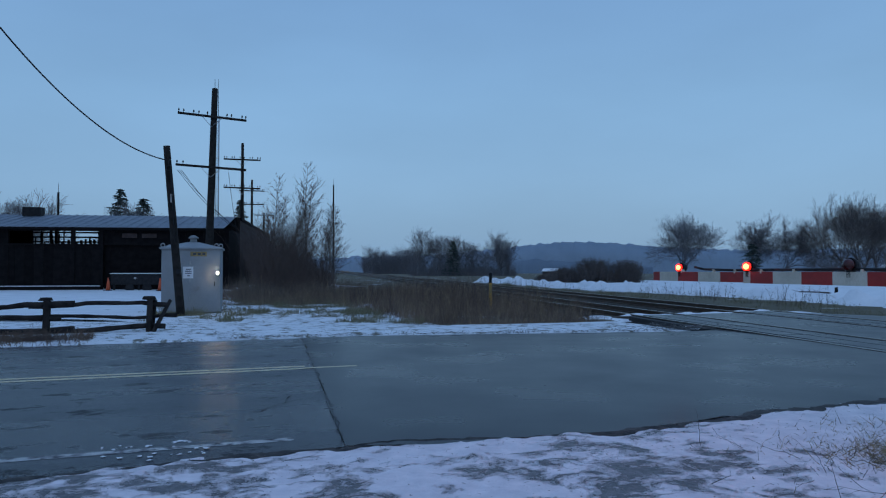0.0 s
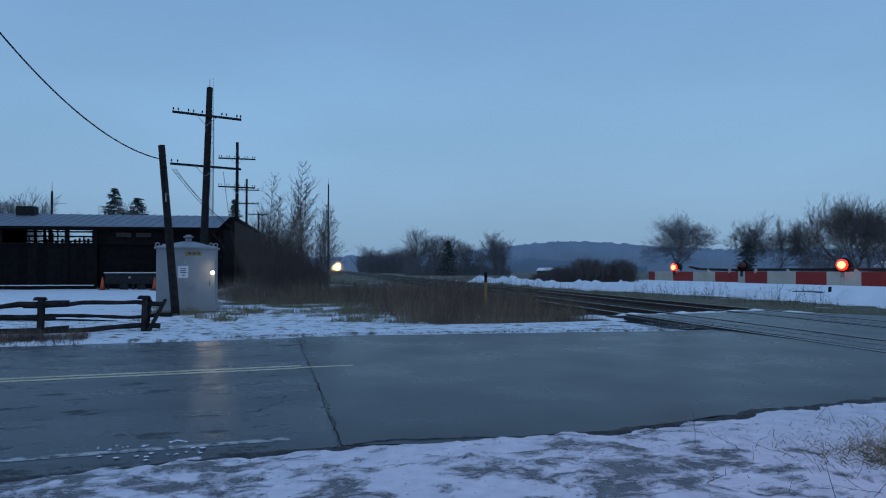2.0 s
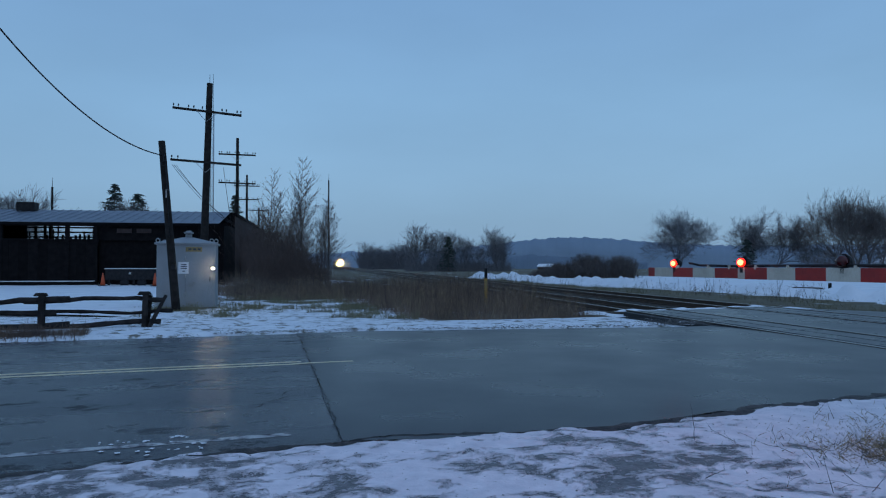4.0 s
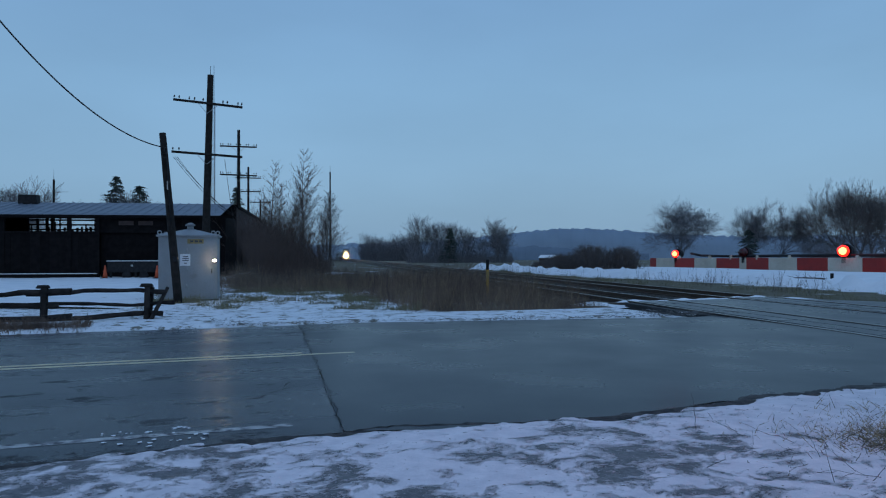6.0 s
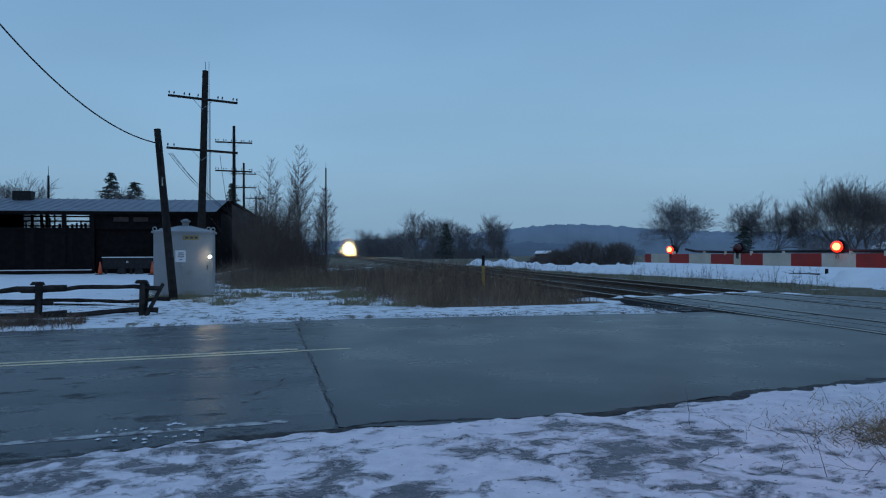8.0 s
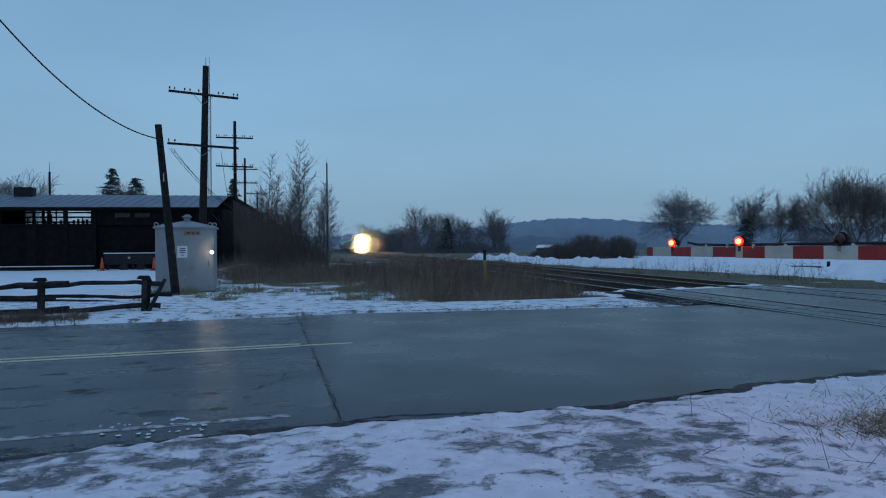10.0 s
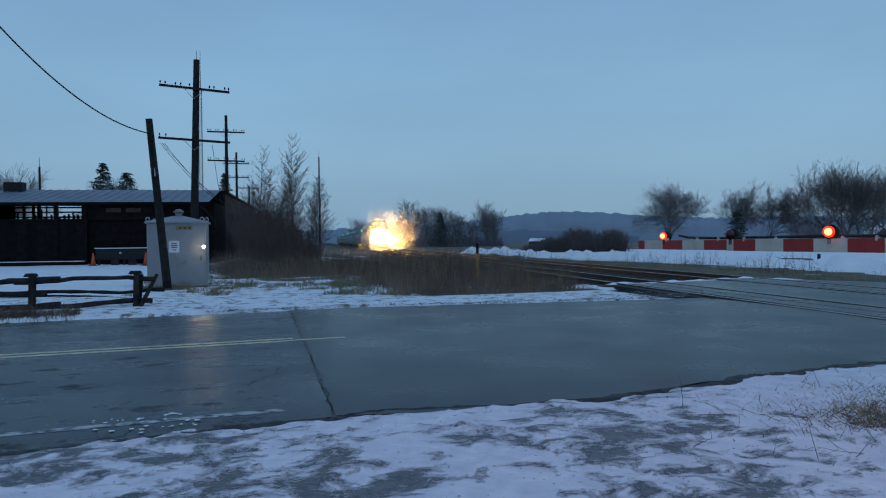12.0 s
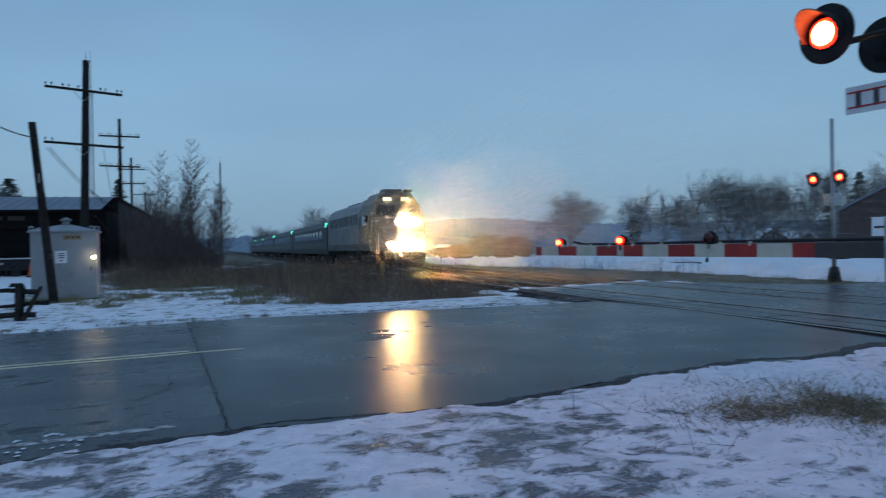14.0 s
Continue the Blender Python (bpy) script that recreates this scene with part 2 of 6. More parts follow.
M = dict(
    asphalt=worn_asphalt(),
    asphalt_new=material("new_wet_asphalt", (0.015, 0.021, 0.035), (0.009, 0.013, 0.023), rough=0.36, rough2=0.22, contrast=(0.15, 0.85), scale=0.7, fine=140, bump=0.03, spec=0.11, dust_scale=-1),
    crack=material("crack_shadow_tar", (0.012, 0.012, 0.014), rough=0.7, scale=6),
    yellow_line=material("worn_yellow_paint", (0.78, 0.64, 0.40), (0.58, 0.48, 0.31), rough=0.5, scale=5, dust=(0.07, 0.07, 0.07), dust_at=(0.66, 0.78), dust_scale=5.0),
    white_line=material("worn_white_paint", (0.52, 0.52, 0.50), (0.36, 0.36, 0.36), rough=0.5, scale=5, dust=(0.05, 0.05, 0.06), dust_at=(0.45, 0.60), dust_scale=7.0),
    ground=material("dead_grass_earth", (0.09, 0.08, 0.05), (0.15, 0.125, 0.08), rough=1, scale=1.5, bump=0.6, dust=(0.78, 0.8, 0.82), dust_at=(0.6, 0.66), dust_scale=-0.35),
    snow=material("patchy_snow", (0.82, 0.83, 0.85), (0.72, 0.74, 0.78), rough=0.75, scale=2.0, bump=0.6, fine=30, dust=(0.16, 0.145, 0.11), dust_at=(0.535, 0.585), dust_scale=-3.0, patch_rough=0.75),
    snow_field=material("open_snow", (0.85, 0.86, 0.88), (0.75, 0.77, 0.80), rough=0.8, scale=1.0, bump=0.6, fine=12, dust=(0.25, 0.22, 0.16), dust_at=(0.66, 0.74), dust_scale=-0.6),
    icy=trodden_snow(),
    ballast=material("ballast_stone", (0.16, 0.15, 0.14), (0.08, 0.075, 0.07), rough=0.95, scale=14, bump=1.0, fine=40, dust=(0.75, 0.77, 0.8), dust_at=(0.56, 0.66), dust_scale=-1.5),
    bed=material("dark_oily_ballast", (0.045, 0.040, 0.037), (0.025, 0.022, 0.02), rough=0.9, scale=14, bump=0.9, fine=40, dust=(0.7, 0.72, 0.75), dust_at=(0.64, 0.72), dust_scale=-1.5),
    grit=material("wet_grit", (0.085, 0.078, 0.074), (0.028, 0.028, 0.030), rough=0.7, spec=0.2, scale=9, bump=0.9, fine=70, dust=(0.5, 0.5, 0.53), dust_at=(0.66, 0.72), dust_scale=-4.0),
    rail_side=material("rusted_rail_steel", (0.06, 0.04, 0.03), (0.10, 0.06, 0.04), rough=0.6, metal=0.5, scale=8),
    rail_top=material("polished_rail_head", (0.34, 0.31, 0.27), (0.26, 0.23, 0.20), rough=0.32, metal=1.0, scale=8, bump=0.02),
    tie=material("creosoted_tie", (0.05, 0.04, 0.03), (0.09, 0.075, 0.06), rough=0.95, scale=5, bump=0.5, random_tint=0.3),
    old_wood=material("weathered_dark_wood", (0.018, 0.016, 0.016), (0.04, 0.035, 0.033), rough=0.955, spec=0.12, scale=6, bump=0.6, random_tint=0.2),
    pole_wood=material("tarred_pole_wood", (0.018, 0.016, 0.015), (0.034, 0.030, 0.028), rough=0.95, spec=0.12, scale=5, bump=0.5),
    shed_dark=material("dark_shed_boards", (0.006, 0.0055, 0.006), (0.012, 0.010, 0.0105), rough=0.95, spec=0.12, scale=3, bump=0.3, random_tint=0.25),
    shed_side=material("brown_shed_brick", (0.060, 0.040, 0.036), (0.085, 0.06, 0.055), rough=0.95, scale=3, bump=0.4, random_tint=0.15),
    shed_roof=material("frosted_metal_roof", (0.20, 0.225, 0.265), (0.15, 0.17, 0.205), rough=0.55, metal=0.3, scale=1.5, bump=0.1),
    box_grey=material("galvanised_grey_paint", (0.30, 0.315, 0.33), (0.25, 0.265, 0.28), rough=0.5, metal=0.25, scale=2.0, bump=0.08, dust=(0.22, 0.2, 0.18), dust_at=(0.64, 0.8), dust_scale=1.5),
    white=material("cream_reflective_sheeting", (0.66, 0.60, 0.50), (0.56, 0.50, 0.41), rough=0.4, scale=6, bump=0.03),
    red=material("red_reflective_sheeting", (0.42, 0.025, 0.02), (0.33, 0.02, 0.018), rough=0.4, scale=6, bump=0.03),
    black=material("matt_black_metal", (0.018, 0.018, 0.02), (0.03, 0.03, 0.032), rough=0.6, spec=0.12, scale=6, bump=0.05),
    alu=material("dull_aluminium", (0.42, 0.43, 0.44), (0.33, 0.34, 0.35), rough=0.45, metal=0.7, scale=6, bump=0.05),
    brownarm=material("dark_fibreglass_arm", (0.07, 0.06, 0.055), (0.05, 0.045, 0.04), rough=0.6, scale=6, bump=0.05),
    post_yellow=material("yellow_marker_plastic", (0.55, 0.30, 0.05), (0.42, 0.22, 0.04), rough=0.6, scale=6),
    orange=material("orange_cone_plastic", (0.65, 0.10, 0.03), (0.5, 0.08, 0.03), rough=0.6, scale=6),
    sign_white=material("white_sign_plate", (0.75, 0.76, 0.78), (0.66, 0.67, 0.7), rough=0.5, scale=4, bump=0.02),
    sign_ink=material("dark_sign_ink", (0.05, 0.06, 0.08), rough=0.6),
    sign_amber=material("faded_amber_sign", (0.35, 0.24, 0.09), (0.22, 0.16, 0.07), rough=0.6, scale=12),
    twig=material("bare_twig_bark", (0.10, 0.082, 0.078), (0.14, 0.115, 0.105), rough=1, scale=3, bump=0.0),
    # paler and bluer than the near bark: distance haze put into the colour
    twig_far=material("hazed_far_twig_bark", (0.135, 0.13, 0.14), (0.18, 0.17, 0.18), rough=1, scale=1, bump=0.0),
    brush=material("reddish_brush_twigs", (0.075, 0.052, 0.045), (0.11, 0.075, 0.062), rough=1, scale=2, bump=0.0),
    straw=material("dry_straw_grass", (0.235, 0.160, 0.115), (0.11, 0.075, 0.062), rough=1, scale=0.9, bump=0.0),
    straw_grey=material("greyed_straw", (0.20, 0.165, 0.125), (0.11, 0.088, 0.075), rough=1, scale=0.9, bump=0.0),
    straw_pale=material("pale_straw_grass", (0.46, 0.33, 0.19), (0.26, 0.19, 0.12), rough=1, scale=3.5, bump=0.0),
    green_grass=material("dull_winter_grass", (0.165, 0.16, 0.09), (0.23, 0.195, 0.125), rough=1, scale=1.2, bump=0.0),
    conifer=material("conifer_needles", (0.045, 0.062, 0.055), (0.06, 0.08, 0.07), rough=1, scale=2, bump=0.0),
    # both hill tones carry the distance haze in their blue-grey colour
    hill=material("hazed_wooded_hill", (0.22, 0.275, 0.335), (0.25, 0.31, 0.375), rough=1, scale=0.03, bump=0.0),
    hill_near=material("nearer_hazed_hill", (0.125, 0.16, 0.20), (0.155, 0.195, 0.24), rough=1, scale=0.05, bump=0.0),
    loco_grey=material("loco_silver_grey", (0.22, 0.225, 0.23), (0.16, 0.165, 0.17), rough=0.5, metal=0.2, scale=1.2, bump=0.05),
    loco_dark=material("loco_charcoal_paint", (0.07, 0.075, 0.08), (0.05, 0.05, 0.055), rough=0.5, scale=2, bump=0.05),
    loco_warm=material("loco_dark_grey_nose_paint", (0.14, 0.13, 0.12), (0.10, 0.095, 0.09), rough=0.5, scale=2, bump=0.05),
    under=material("grimy_underframe", (0.03, 0.027, 0.025), (0.05, 0.042, 0.036), rough=0.9, scale=4),
    coach=material("grimy_coach_paint", (0.075, 0.092, 0.095), (0.055, 0.068, 0.072), rough=0.6, metal=0.1, scale=1.0, bump=0.04),
    glass=material("dark_window_glass", (0.02, 0.022, 0.025), rough=0.08, scale=2, bump=0.0),
    wire=material("black_cable", (0.015, 0.015, 0.018), rough=0.7, bump=0.0),
    red_lit=glowing("lit_red_lens", (1.0, 0.010, 0.004), 5.0),
    core_lit=glowing("hot_lamp_core", (1.0, 0.20, 0.055), 9.0),
    red_hot=glowing("bright_red_roundel", (1.0, 0.006, 0.003), 26.0),
    core_hot=glowing("bright_roundel_core", (1.0, 0.15, 0.04), 110.0),
    red_dark=material("unlit_red_lens", (0.06, 0.006, 0.006), rough=0.2, bump=0.0),
    headlight=glowing("headlight_lens", (1.0, 0.58, 0.26), 1300.0),
    beam=glowing("headlight_beam_core", (1.0, 0.43, 0.14), 820000.0),
    numbers_lit=glowing("lit_number_glass", (1.0, 0.86, 0.68), 3.0),
    marker_green=glowing("green_marker_lens", (0.05, 1.0, 0.6), 4.0),
    porch=glowing("porch_lamp_lens", (1.0, 0.80, 0.50), 130.0),
)


# ---- mesh helpers ----
def mesh_of(bm, name, mat):
    me = bpy.data.meshes.new(name)
    bm.to_mesh(me)
    bm.free()
    for m in (mat if isinstance(mat, (list, tuple)) else [mat]):
        me.materials.append(m)
    return me


def part(name, bm, mat, parent=None, label="", m=None):
    ob = new(name, mesh_of(bm, name, mat))
    ob.parent = parent
    if m is not None:
        ob.matrix_basis = m
    if label:
        ob["label"] = label
    return ob


def thing(name, m, label, category, group="", kind=""):
    return tagged_at(new(name), m, label, category, group, kind)


def tagged_at(ob, m, label, category, group="", kind=""):
    ob.matrix_basis = m
    return tagged(ob, label, category, group, kind)


def box(bm, x0, x1, y0, y1, z0, z1, bevel=0.0, mi=0):
    got = bmesh.ops.create_cube(bm, size=1.0, matrix=Matrix.LocRotScale(((x0 + x1) / 2, (y0 + y1) / 2, (z0 + z1) / 2), None, (abs(x1 - x0), abs(y1 - y0), abs(z1 - z0))))
    faces = {f for v in got["verts"] for f in v.link_faces}
    for f in faces:
        f.material_index = mi
    if bevel:
        bmesh.ops.bevel(bm, geom=list({e for v in got["verts"] for e in v.link_edges}), offset=bevel, segments=2, affect="EDGES", profile=0.6)
    return bm


def tube(bm, a, b, r0, r1=None, seg=8, caps=True, mi=0):
    a, b = Vector(a), Vector(b)
    r1 = r0 if r1 is None else r1
    d = b - a
    m = Matrix.Translation((a + b) / 2) @ d.to_track_quat("Z", "Y").to_matrix().to_4x4()
    got = bmesh.ops.create_cone(bm, cap_ends=caps, segments=seg, radius1=r0, radius2=max(r1, 1e-4), depth=d.length, matrix=m)
    for f in {f for v in got["verts"] for f in v.link_faces}:
        f.material_index = mi
        f.smooth = len(f.verts) == 4
    return bm


def swept(bm, points, radii, seg=8):
    """One closed tube through the points."""
    rings = []
    pts = [Vector(p) for p in points]
    for i, (p, rad) in enumerate(zip(pts, radii)):
        d = pts[min(i + 1, len(pts) - 1)] - pts[max(i - 1, 0)]
        q = d.to_track_quat("Z", "Y")
        rings.append([bm.verts.new(p + q @ Vector((rad * math.cos(2 * math.pi * k / seg), rad * math.sin(2 * math.pi * k / seg), 0))) for k in range(seg)])
    for a, b in zip(rings, rings[1:]):
        for k in range(seg):
            bm.faces.new((a[k], a[(k + 1) % seg], b[(k + 1) % seg], b[k])).smooth = True
    bm.faces.new(rings[0][::-1])
    bm.faces.new(rings[-1])
    return bm


def wobble(bm, amount, scale=1.0, seed=0):
    for v in bm.verts:
        v.co += noise.noise_vector(v.co * scale + Vector((seed, seed * 0.7, 0))) * amount
    return bm


def prism(bm, outline, y0, y1, mi=0):
    """A profile in x, z drawn out along y."""
    a = [bm.verts.new((x, y0, z)) for x, z in outline]
    b = [bm.verts.new((x, y1, z)) for x, z in outline]
    k = len(outline)
    faces = [bm.faces.new(a), bm.faces.new(b[::-1])]
    faces += [bm.faces.new((a[(i + 1) % k], a[i], b[i], b[(i + 1) % k])) for i in range(k)]
    for f in faces:
        f.material_index = mi
    bmesh.ops.recalc_face_normals(bm, faces=faces)
    return bm


def sheet(name, us, vs, z_of, mat, m, label, category, kind="structure"):
    """A grid of ground over the coordinates us, vs with heights z_of(u, v)."""
    verts = [(u, v, z_of(u, v)) for v in vs for u in us]
    k = len(us)
    faces = [(j * k + i, j * k + i + 1, (j + 1) * k + i + 1, (j + 1) * k + i) for j in range(len(vs) - 1) for i in range(k - 1)]
    me = bpy.data.meshes.new(name)
    me.from_pydata(verts, [], faces)
    me.materials.append(mat)
    me.polygons.foreach_set("use_smooth", [True] * len(faces))
    ob = new(name, me)
    return tagged_at(ob, m, label, category, "", kind)


def steps(a, b, d):
    k = max(1, round((b - a) / d))
    return [a + (b - a) * i / k for i in range(k + 1)]


def fbm(x, y, s=1.0, octaves=4):
    return noise.fractal(Vector((x * s, y * s, 3.7)), 1.0, 2.0, octaves)


# Plan: x right, y ahead, z up from the road. ROAD: u along the road, v across it. TRACK: x across the rails, y along them.
ROAD = pose(0, 0, 0, 0, 0, 19.4)
TRACK = pose(0, 0, 0, 0, 0, 9.09)
NEAR_TRACK, FAR_TRACK = 9.85, 13.75
GAUGE = 1.435


# ---- ground, road, tracks ----
def wide_steps(near, far, d):
    """Fine steps within +-near, growing outward to +-far."""
    out = steps(-near, near, d)
    k, x = d, near
    while x < far:
        k *= 1.35
        x += k
        out = [-x] + out + [x]
    return out


def ground_height(x, y):
    u, v = x * 0.943 + y * 0.332, -x * 0.332 + y * 0.943
    z = -0.07 + 0.03 * fbm(x, y, 0.3)
    c = x * 0.987 + y * 0.158
    if c > 8.2 and c < 16.5:
        z -= 0.16
    if v > 18 and c < 8:
        z += 0.04 * fbm(x, y, 0.12) + 0.02
    r = math.hypot(x, y)
    if r > 150:
        z -= min((r - 150) * 0.004, 3.0)
    return z


sheet("ground", wide_steps(40, 2600, 0.8), [y + 20 for y in wide_steps(45, 2600, 0.8)], ground_height, M["ground"], Matrix(),
      "frozen earth and dead grass with thin patchy snow", "ground")


def road_edge_near(u):
    return 5.62 + 0.10 * math.sin(u * 1.3) + 0.12 * fbm(u, 0, 0.9)


def road_edge_far(u):
    return 15.0 - 1.25 * min(1, max(0, (u - 3) / 7)) + 0.06 * fbm(u, 9, 0.8)


SEAM = 1.7


def road():
    """Two lengths of pavement, each with a low crown, that meet at a slanting seam."""
    k = 15
    for row, mat, lift, label in ((steps(-60, SEAM, 0.4), M["asphalt"], 0.0, "wet old asphalt road with cracks and patches"),
                                  (steps(SEAM, 70, 0.4) + [90, 130, 200, 400], M["asphalt_new"], 0.008, "newer smooth wet asphalt road at the crossing")):
        verts, faces = [], []
        for u in row:
            a, b = (road_edge_near(u), road_edge_far(u)) if u < 60 else (5.6, 13.8)
            for j in range(k):
                s = j / (k - 1)
                v = a + (b - a) * s
                ragged = 0.05 * fbm(u, v, 2.0) if u == SEAM else 0
                verts.append((u + 0.112 * (v - 10.2) + ragged, v, lift + 0.03 * (1 - (2 * s - 1) ** 2)))
        for i in range(len(row) - 1):
            for j in range(k - 1):
                faces.append((i * k + j, (i + 1) * k + j, (i + 1) * k + j + 1, i * k + j + 1))
        me = bpy.data.meshes.new("road")
        me.from_pydata(verts, [], faces)
        me.materials.append(mat)
        me.polygons.foreach_set("use_smooth", [True] * len(faces))
        tagged_at(new("road", me), ROAD, label, "road", "", "structure")


road()


def road_z(u, v):
    w = u - 0.112 * (v - 10.2)
    near, far = road_edge_near(w), road_edge_far(w)
    s = (v - near) / (far - near)
    return (0.008 if w > SEAM - 0.1 else 0.0) + 0.03 * (1 - (2 * s - 1) ** 2)


def painted_line(name, u0, u1, v, width, mat, label):
    us = steps(u0, u1, 0.3)
    verts, faces = [], []
    for u in us:
        w = width / 2 * (1 + 0.25 * fbm(u, v, 3.0))
        verts += [(u, v - w, road_z(u, v - w) + 0.002), (u, v + w, road_z(u, v + w) + 0.002)]
    for i in range(len(us) - 1):
        faces.append((2 * i, 2 * i + 2, 2 * i + 3, 2 * i + 1))
    me = bpy.data.meshes.new(name)
    me.from_pydata(verts, [], faces)
    me.materials.append(mat)
    return tagged_at(new(name, me), ROAD, label, "road marking", "", "structure")


painted_line("center_line", -30, 2.3, 10.20, 0.11, M["yellow_line"], "worn yellow double centre line on asphalt")
painted_line("center_line", -30, 1.6, 10.44, 0.11, M["yellow_line"], "worn yellow double centre line on asphalt")
painted_line("edge_line", -30, 0.85, 6.12, 0.11, M["white_line"], "faded white edge line on asphalt")


def near_shoulder():
    us, vs = steps(-26, -9, 0.5) + steps(-8.9, 13, 0.07) + steps(13.5, 26, 0.5), steps(-16, 1, 0.5) + steps(1.1, 4.6, 0.1) + steps(4.65, 6.1, 0.05)

    def z(u, v):
        d = road_edge_near(u) - v + 0.20 * fbm(u, v, 1.7) + 0.12 * fbm(u, v, 5) + 0.07 * fbm(u, v, 13)
        return -0.03 + 0.065 * min(1, max(0, (d + 0.25) / 0.5)) + 0.02 * fbm(u, v, 1.2) * min(1, max(0, d)) + 0.012 * fbm(u, v, 5) * min(1, max(0, d * 3))
    return sheet("near_shoulder", us, vs, z, M["icy"], ROAD, "trodden icy snow with bare wet patches", "snow")


near_shoulder()


def edge_grit():
    """Wet grit washed up along the pavement's edge."""
    us = steps(-9, 14, 0.04)
    verts, faces = [], []
    for u in us:
        e = road_edge_near(u)
        a, b = e - 0.16 + 0.05 * fbm(u, 1, 2.0), e + 0.05 + 0.16 * max(0, min(1, (u - 3) / 3)) + 0.12 * fbm(u, 5, 0.9) + 0.07 * fbm(u, 8, 6.0) + 0.05 * fbm(u, 8, 16.0)
        verts += [(u, a, -0.02), (u, e, 0.012), (u, (e + b) / 2, 0.016 + 0.006 * fbm(u, 3, 5)), (u, b, 0.004)]
    for i in range(len(us) - 1):
        for j in range(3):
            faces.append((4 * i + j, 4 * i + 4 + j, 4 * i + 5 + j, 4 * i + 1 + j))
    me = bpy.data.meshes.new("edge_grit")
    me.from_pydata(verts, [], faces)
    me.materials.append(M["grit"])
    return tagged_at(new("edge_grit", me), ROAD, "dark wet grit along the road edge", "gravel", "", "structure")


edge_grit()


def far_shoulder():
    us, vs = steps(-20, 13.4, 0.2), steps(13.2, 30, 0.2)

    def z(u, v):
        d = v - road_edge_far(u) + 0.12 * fbm(u, v, 2.0)
        c = (ROAD @ Vector((u, v, 0))).dot(Vector((0.987, 0.158, 0)))
        low = max(0, min(1, (v - 28.5) / 1.4)) + max(0, min(1, (u - 11.6) / 1.8)) + max(0, min(1, (c - 1.5) / 2.5)) * max(0, min(1, (v - 16.6) / 1.0)) + max(0, min(1, (c - 7.4) / 1.2))
        return -0.10 + 0.15 * min(1, max(0, (d + 0.1) / 0.35)) + 0.02 * fbm(u, v, 0.8) - 0.16 * min(1.5, low)
    return sheet("far_shoulder", us, vs, z, M["snow"], ROAD, "snow-dusted grass and gravel along the road", "snow")


far_shoulder()


def snow_lot():
    def z(x, y):
        return 0.10 + 0.04 * fbm(x, y, 0.5) - 0.2 * max(0, min(1, (x + 9) / 3))
    return sheet("snow_lot", steps(-60, -6, 0.8), steps(19, 62, 0.8), z, M["snow_field"], Matrix(), "snow-covered yard before the shed", "snow")


snow_lot()


def snow_edge(s):
    return 20.0 - 3.4 * max(0, min(1, (s - 36) / 16))


def snow_field():
    def z(c, s):
        d = c - snow_edge(s) + 0.5 * fbm(c, s, 0.5)
        edge = max(0, min(1, (d + 0.5) / 2.0))
        ridge = 0.42 * math.exp(-((d - 1.6) / 1.5) ** 2) * (0.5 + 1.5 * fbm(c, s, 1.0))
        return -0.50 + 0.55 * edge + ridge * edge + 0.08 * fbm(c, s, 0.3)
    return sheet("snow_field", steps(16.0, 30, 0.35) + steps(31, 120, 1.5), steps(-30, 14, 1.5) + steps(14.5, 84, 0.5), z, M["snow_field"], TRACK, "open snowy field with a low drifted bank", "snow")


snow_field()


def rail_profile():
    return [(-0.07, 0), (0.07, 0), (0.07, 0.02), (0.012, 0.035), (0.012, 0.125), (0.036, 0.135), (0.036, 0.165), (0.028, 0.172), (-0.028, 0.172), (-0.036, 0.165), (-0.036, 0.135), (-0.012, 0.125), (-0.012, 0.035), (-0.07, 0.02)]


def track(centre, label):
    y0, y1 = -60, 900
    t = thing("railway_track", TRACK @ pose(centre, 0, -0.12), label, "railway track", "pair of railway tracks", "structure")
    for side in (-1, 1):
        bm = bmesh.new()
        prism(bm, rail_profile(), y0, y1)
        for f in bm.faces:
            f.material_index = 1 if f.normal.z > 0.6 and f.calc_center_median().z > 0.15 else 0
        part("rail", bm, [M["rail_side"], M["rail_top"]], t, "", pose(side * (GAUGE + 0.07) / 2, 0, 0))
    return t


track_near = track(NEAR_TRACK, "steel rails on dark wooden ties in snowy ballast")
track_far = track(FAR_TRACK, "second pair of steel rails in snowy ballast")


def ballast():
    def z(c, s):
        e = min(c - 8.0, 17.0 - c)
        return -0.40 + 0.21 * max(0, min(1, e / 1.0)) + 0.02 * fbm(c, s, 2.5)
    return sheet("ballast", steps(7.6, 17.4, 0.25), steps(-60, 5, 1.0) + steps(5.4, 60, 0.4) + steps(62, 900, 8), z, M["ballast"], TRACK, "grey ballast stones dusted with snow", "ballast", "structure")


ballast()
for centre in (NEAR_TRACK, FAR_TRACK):
    sheet("track_bed", steps(centre - 1.45, centre + 1.45, 0.24), steps(20.9 if centre < 12 else 22.2, 60, 0.4) + steps(62, 500, 6), lambda c, s: -0.14 + 0.015 * fbm(c, s, 2.5), M["bed"], TRACK, "dark oily ballast between the rails", "ballast")


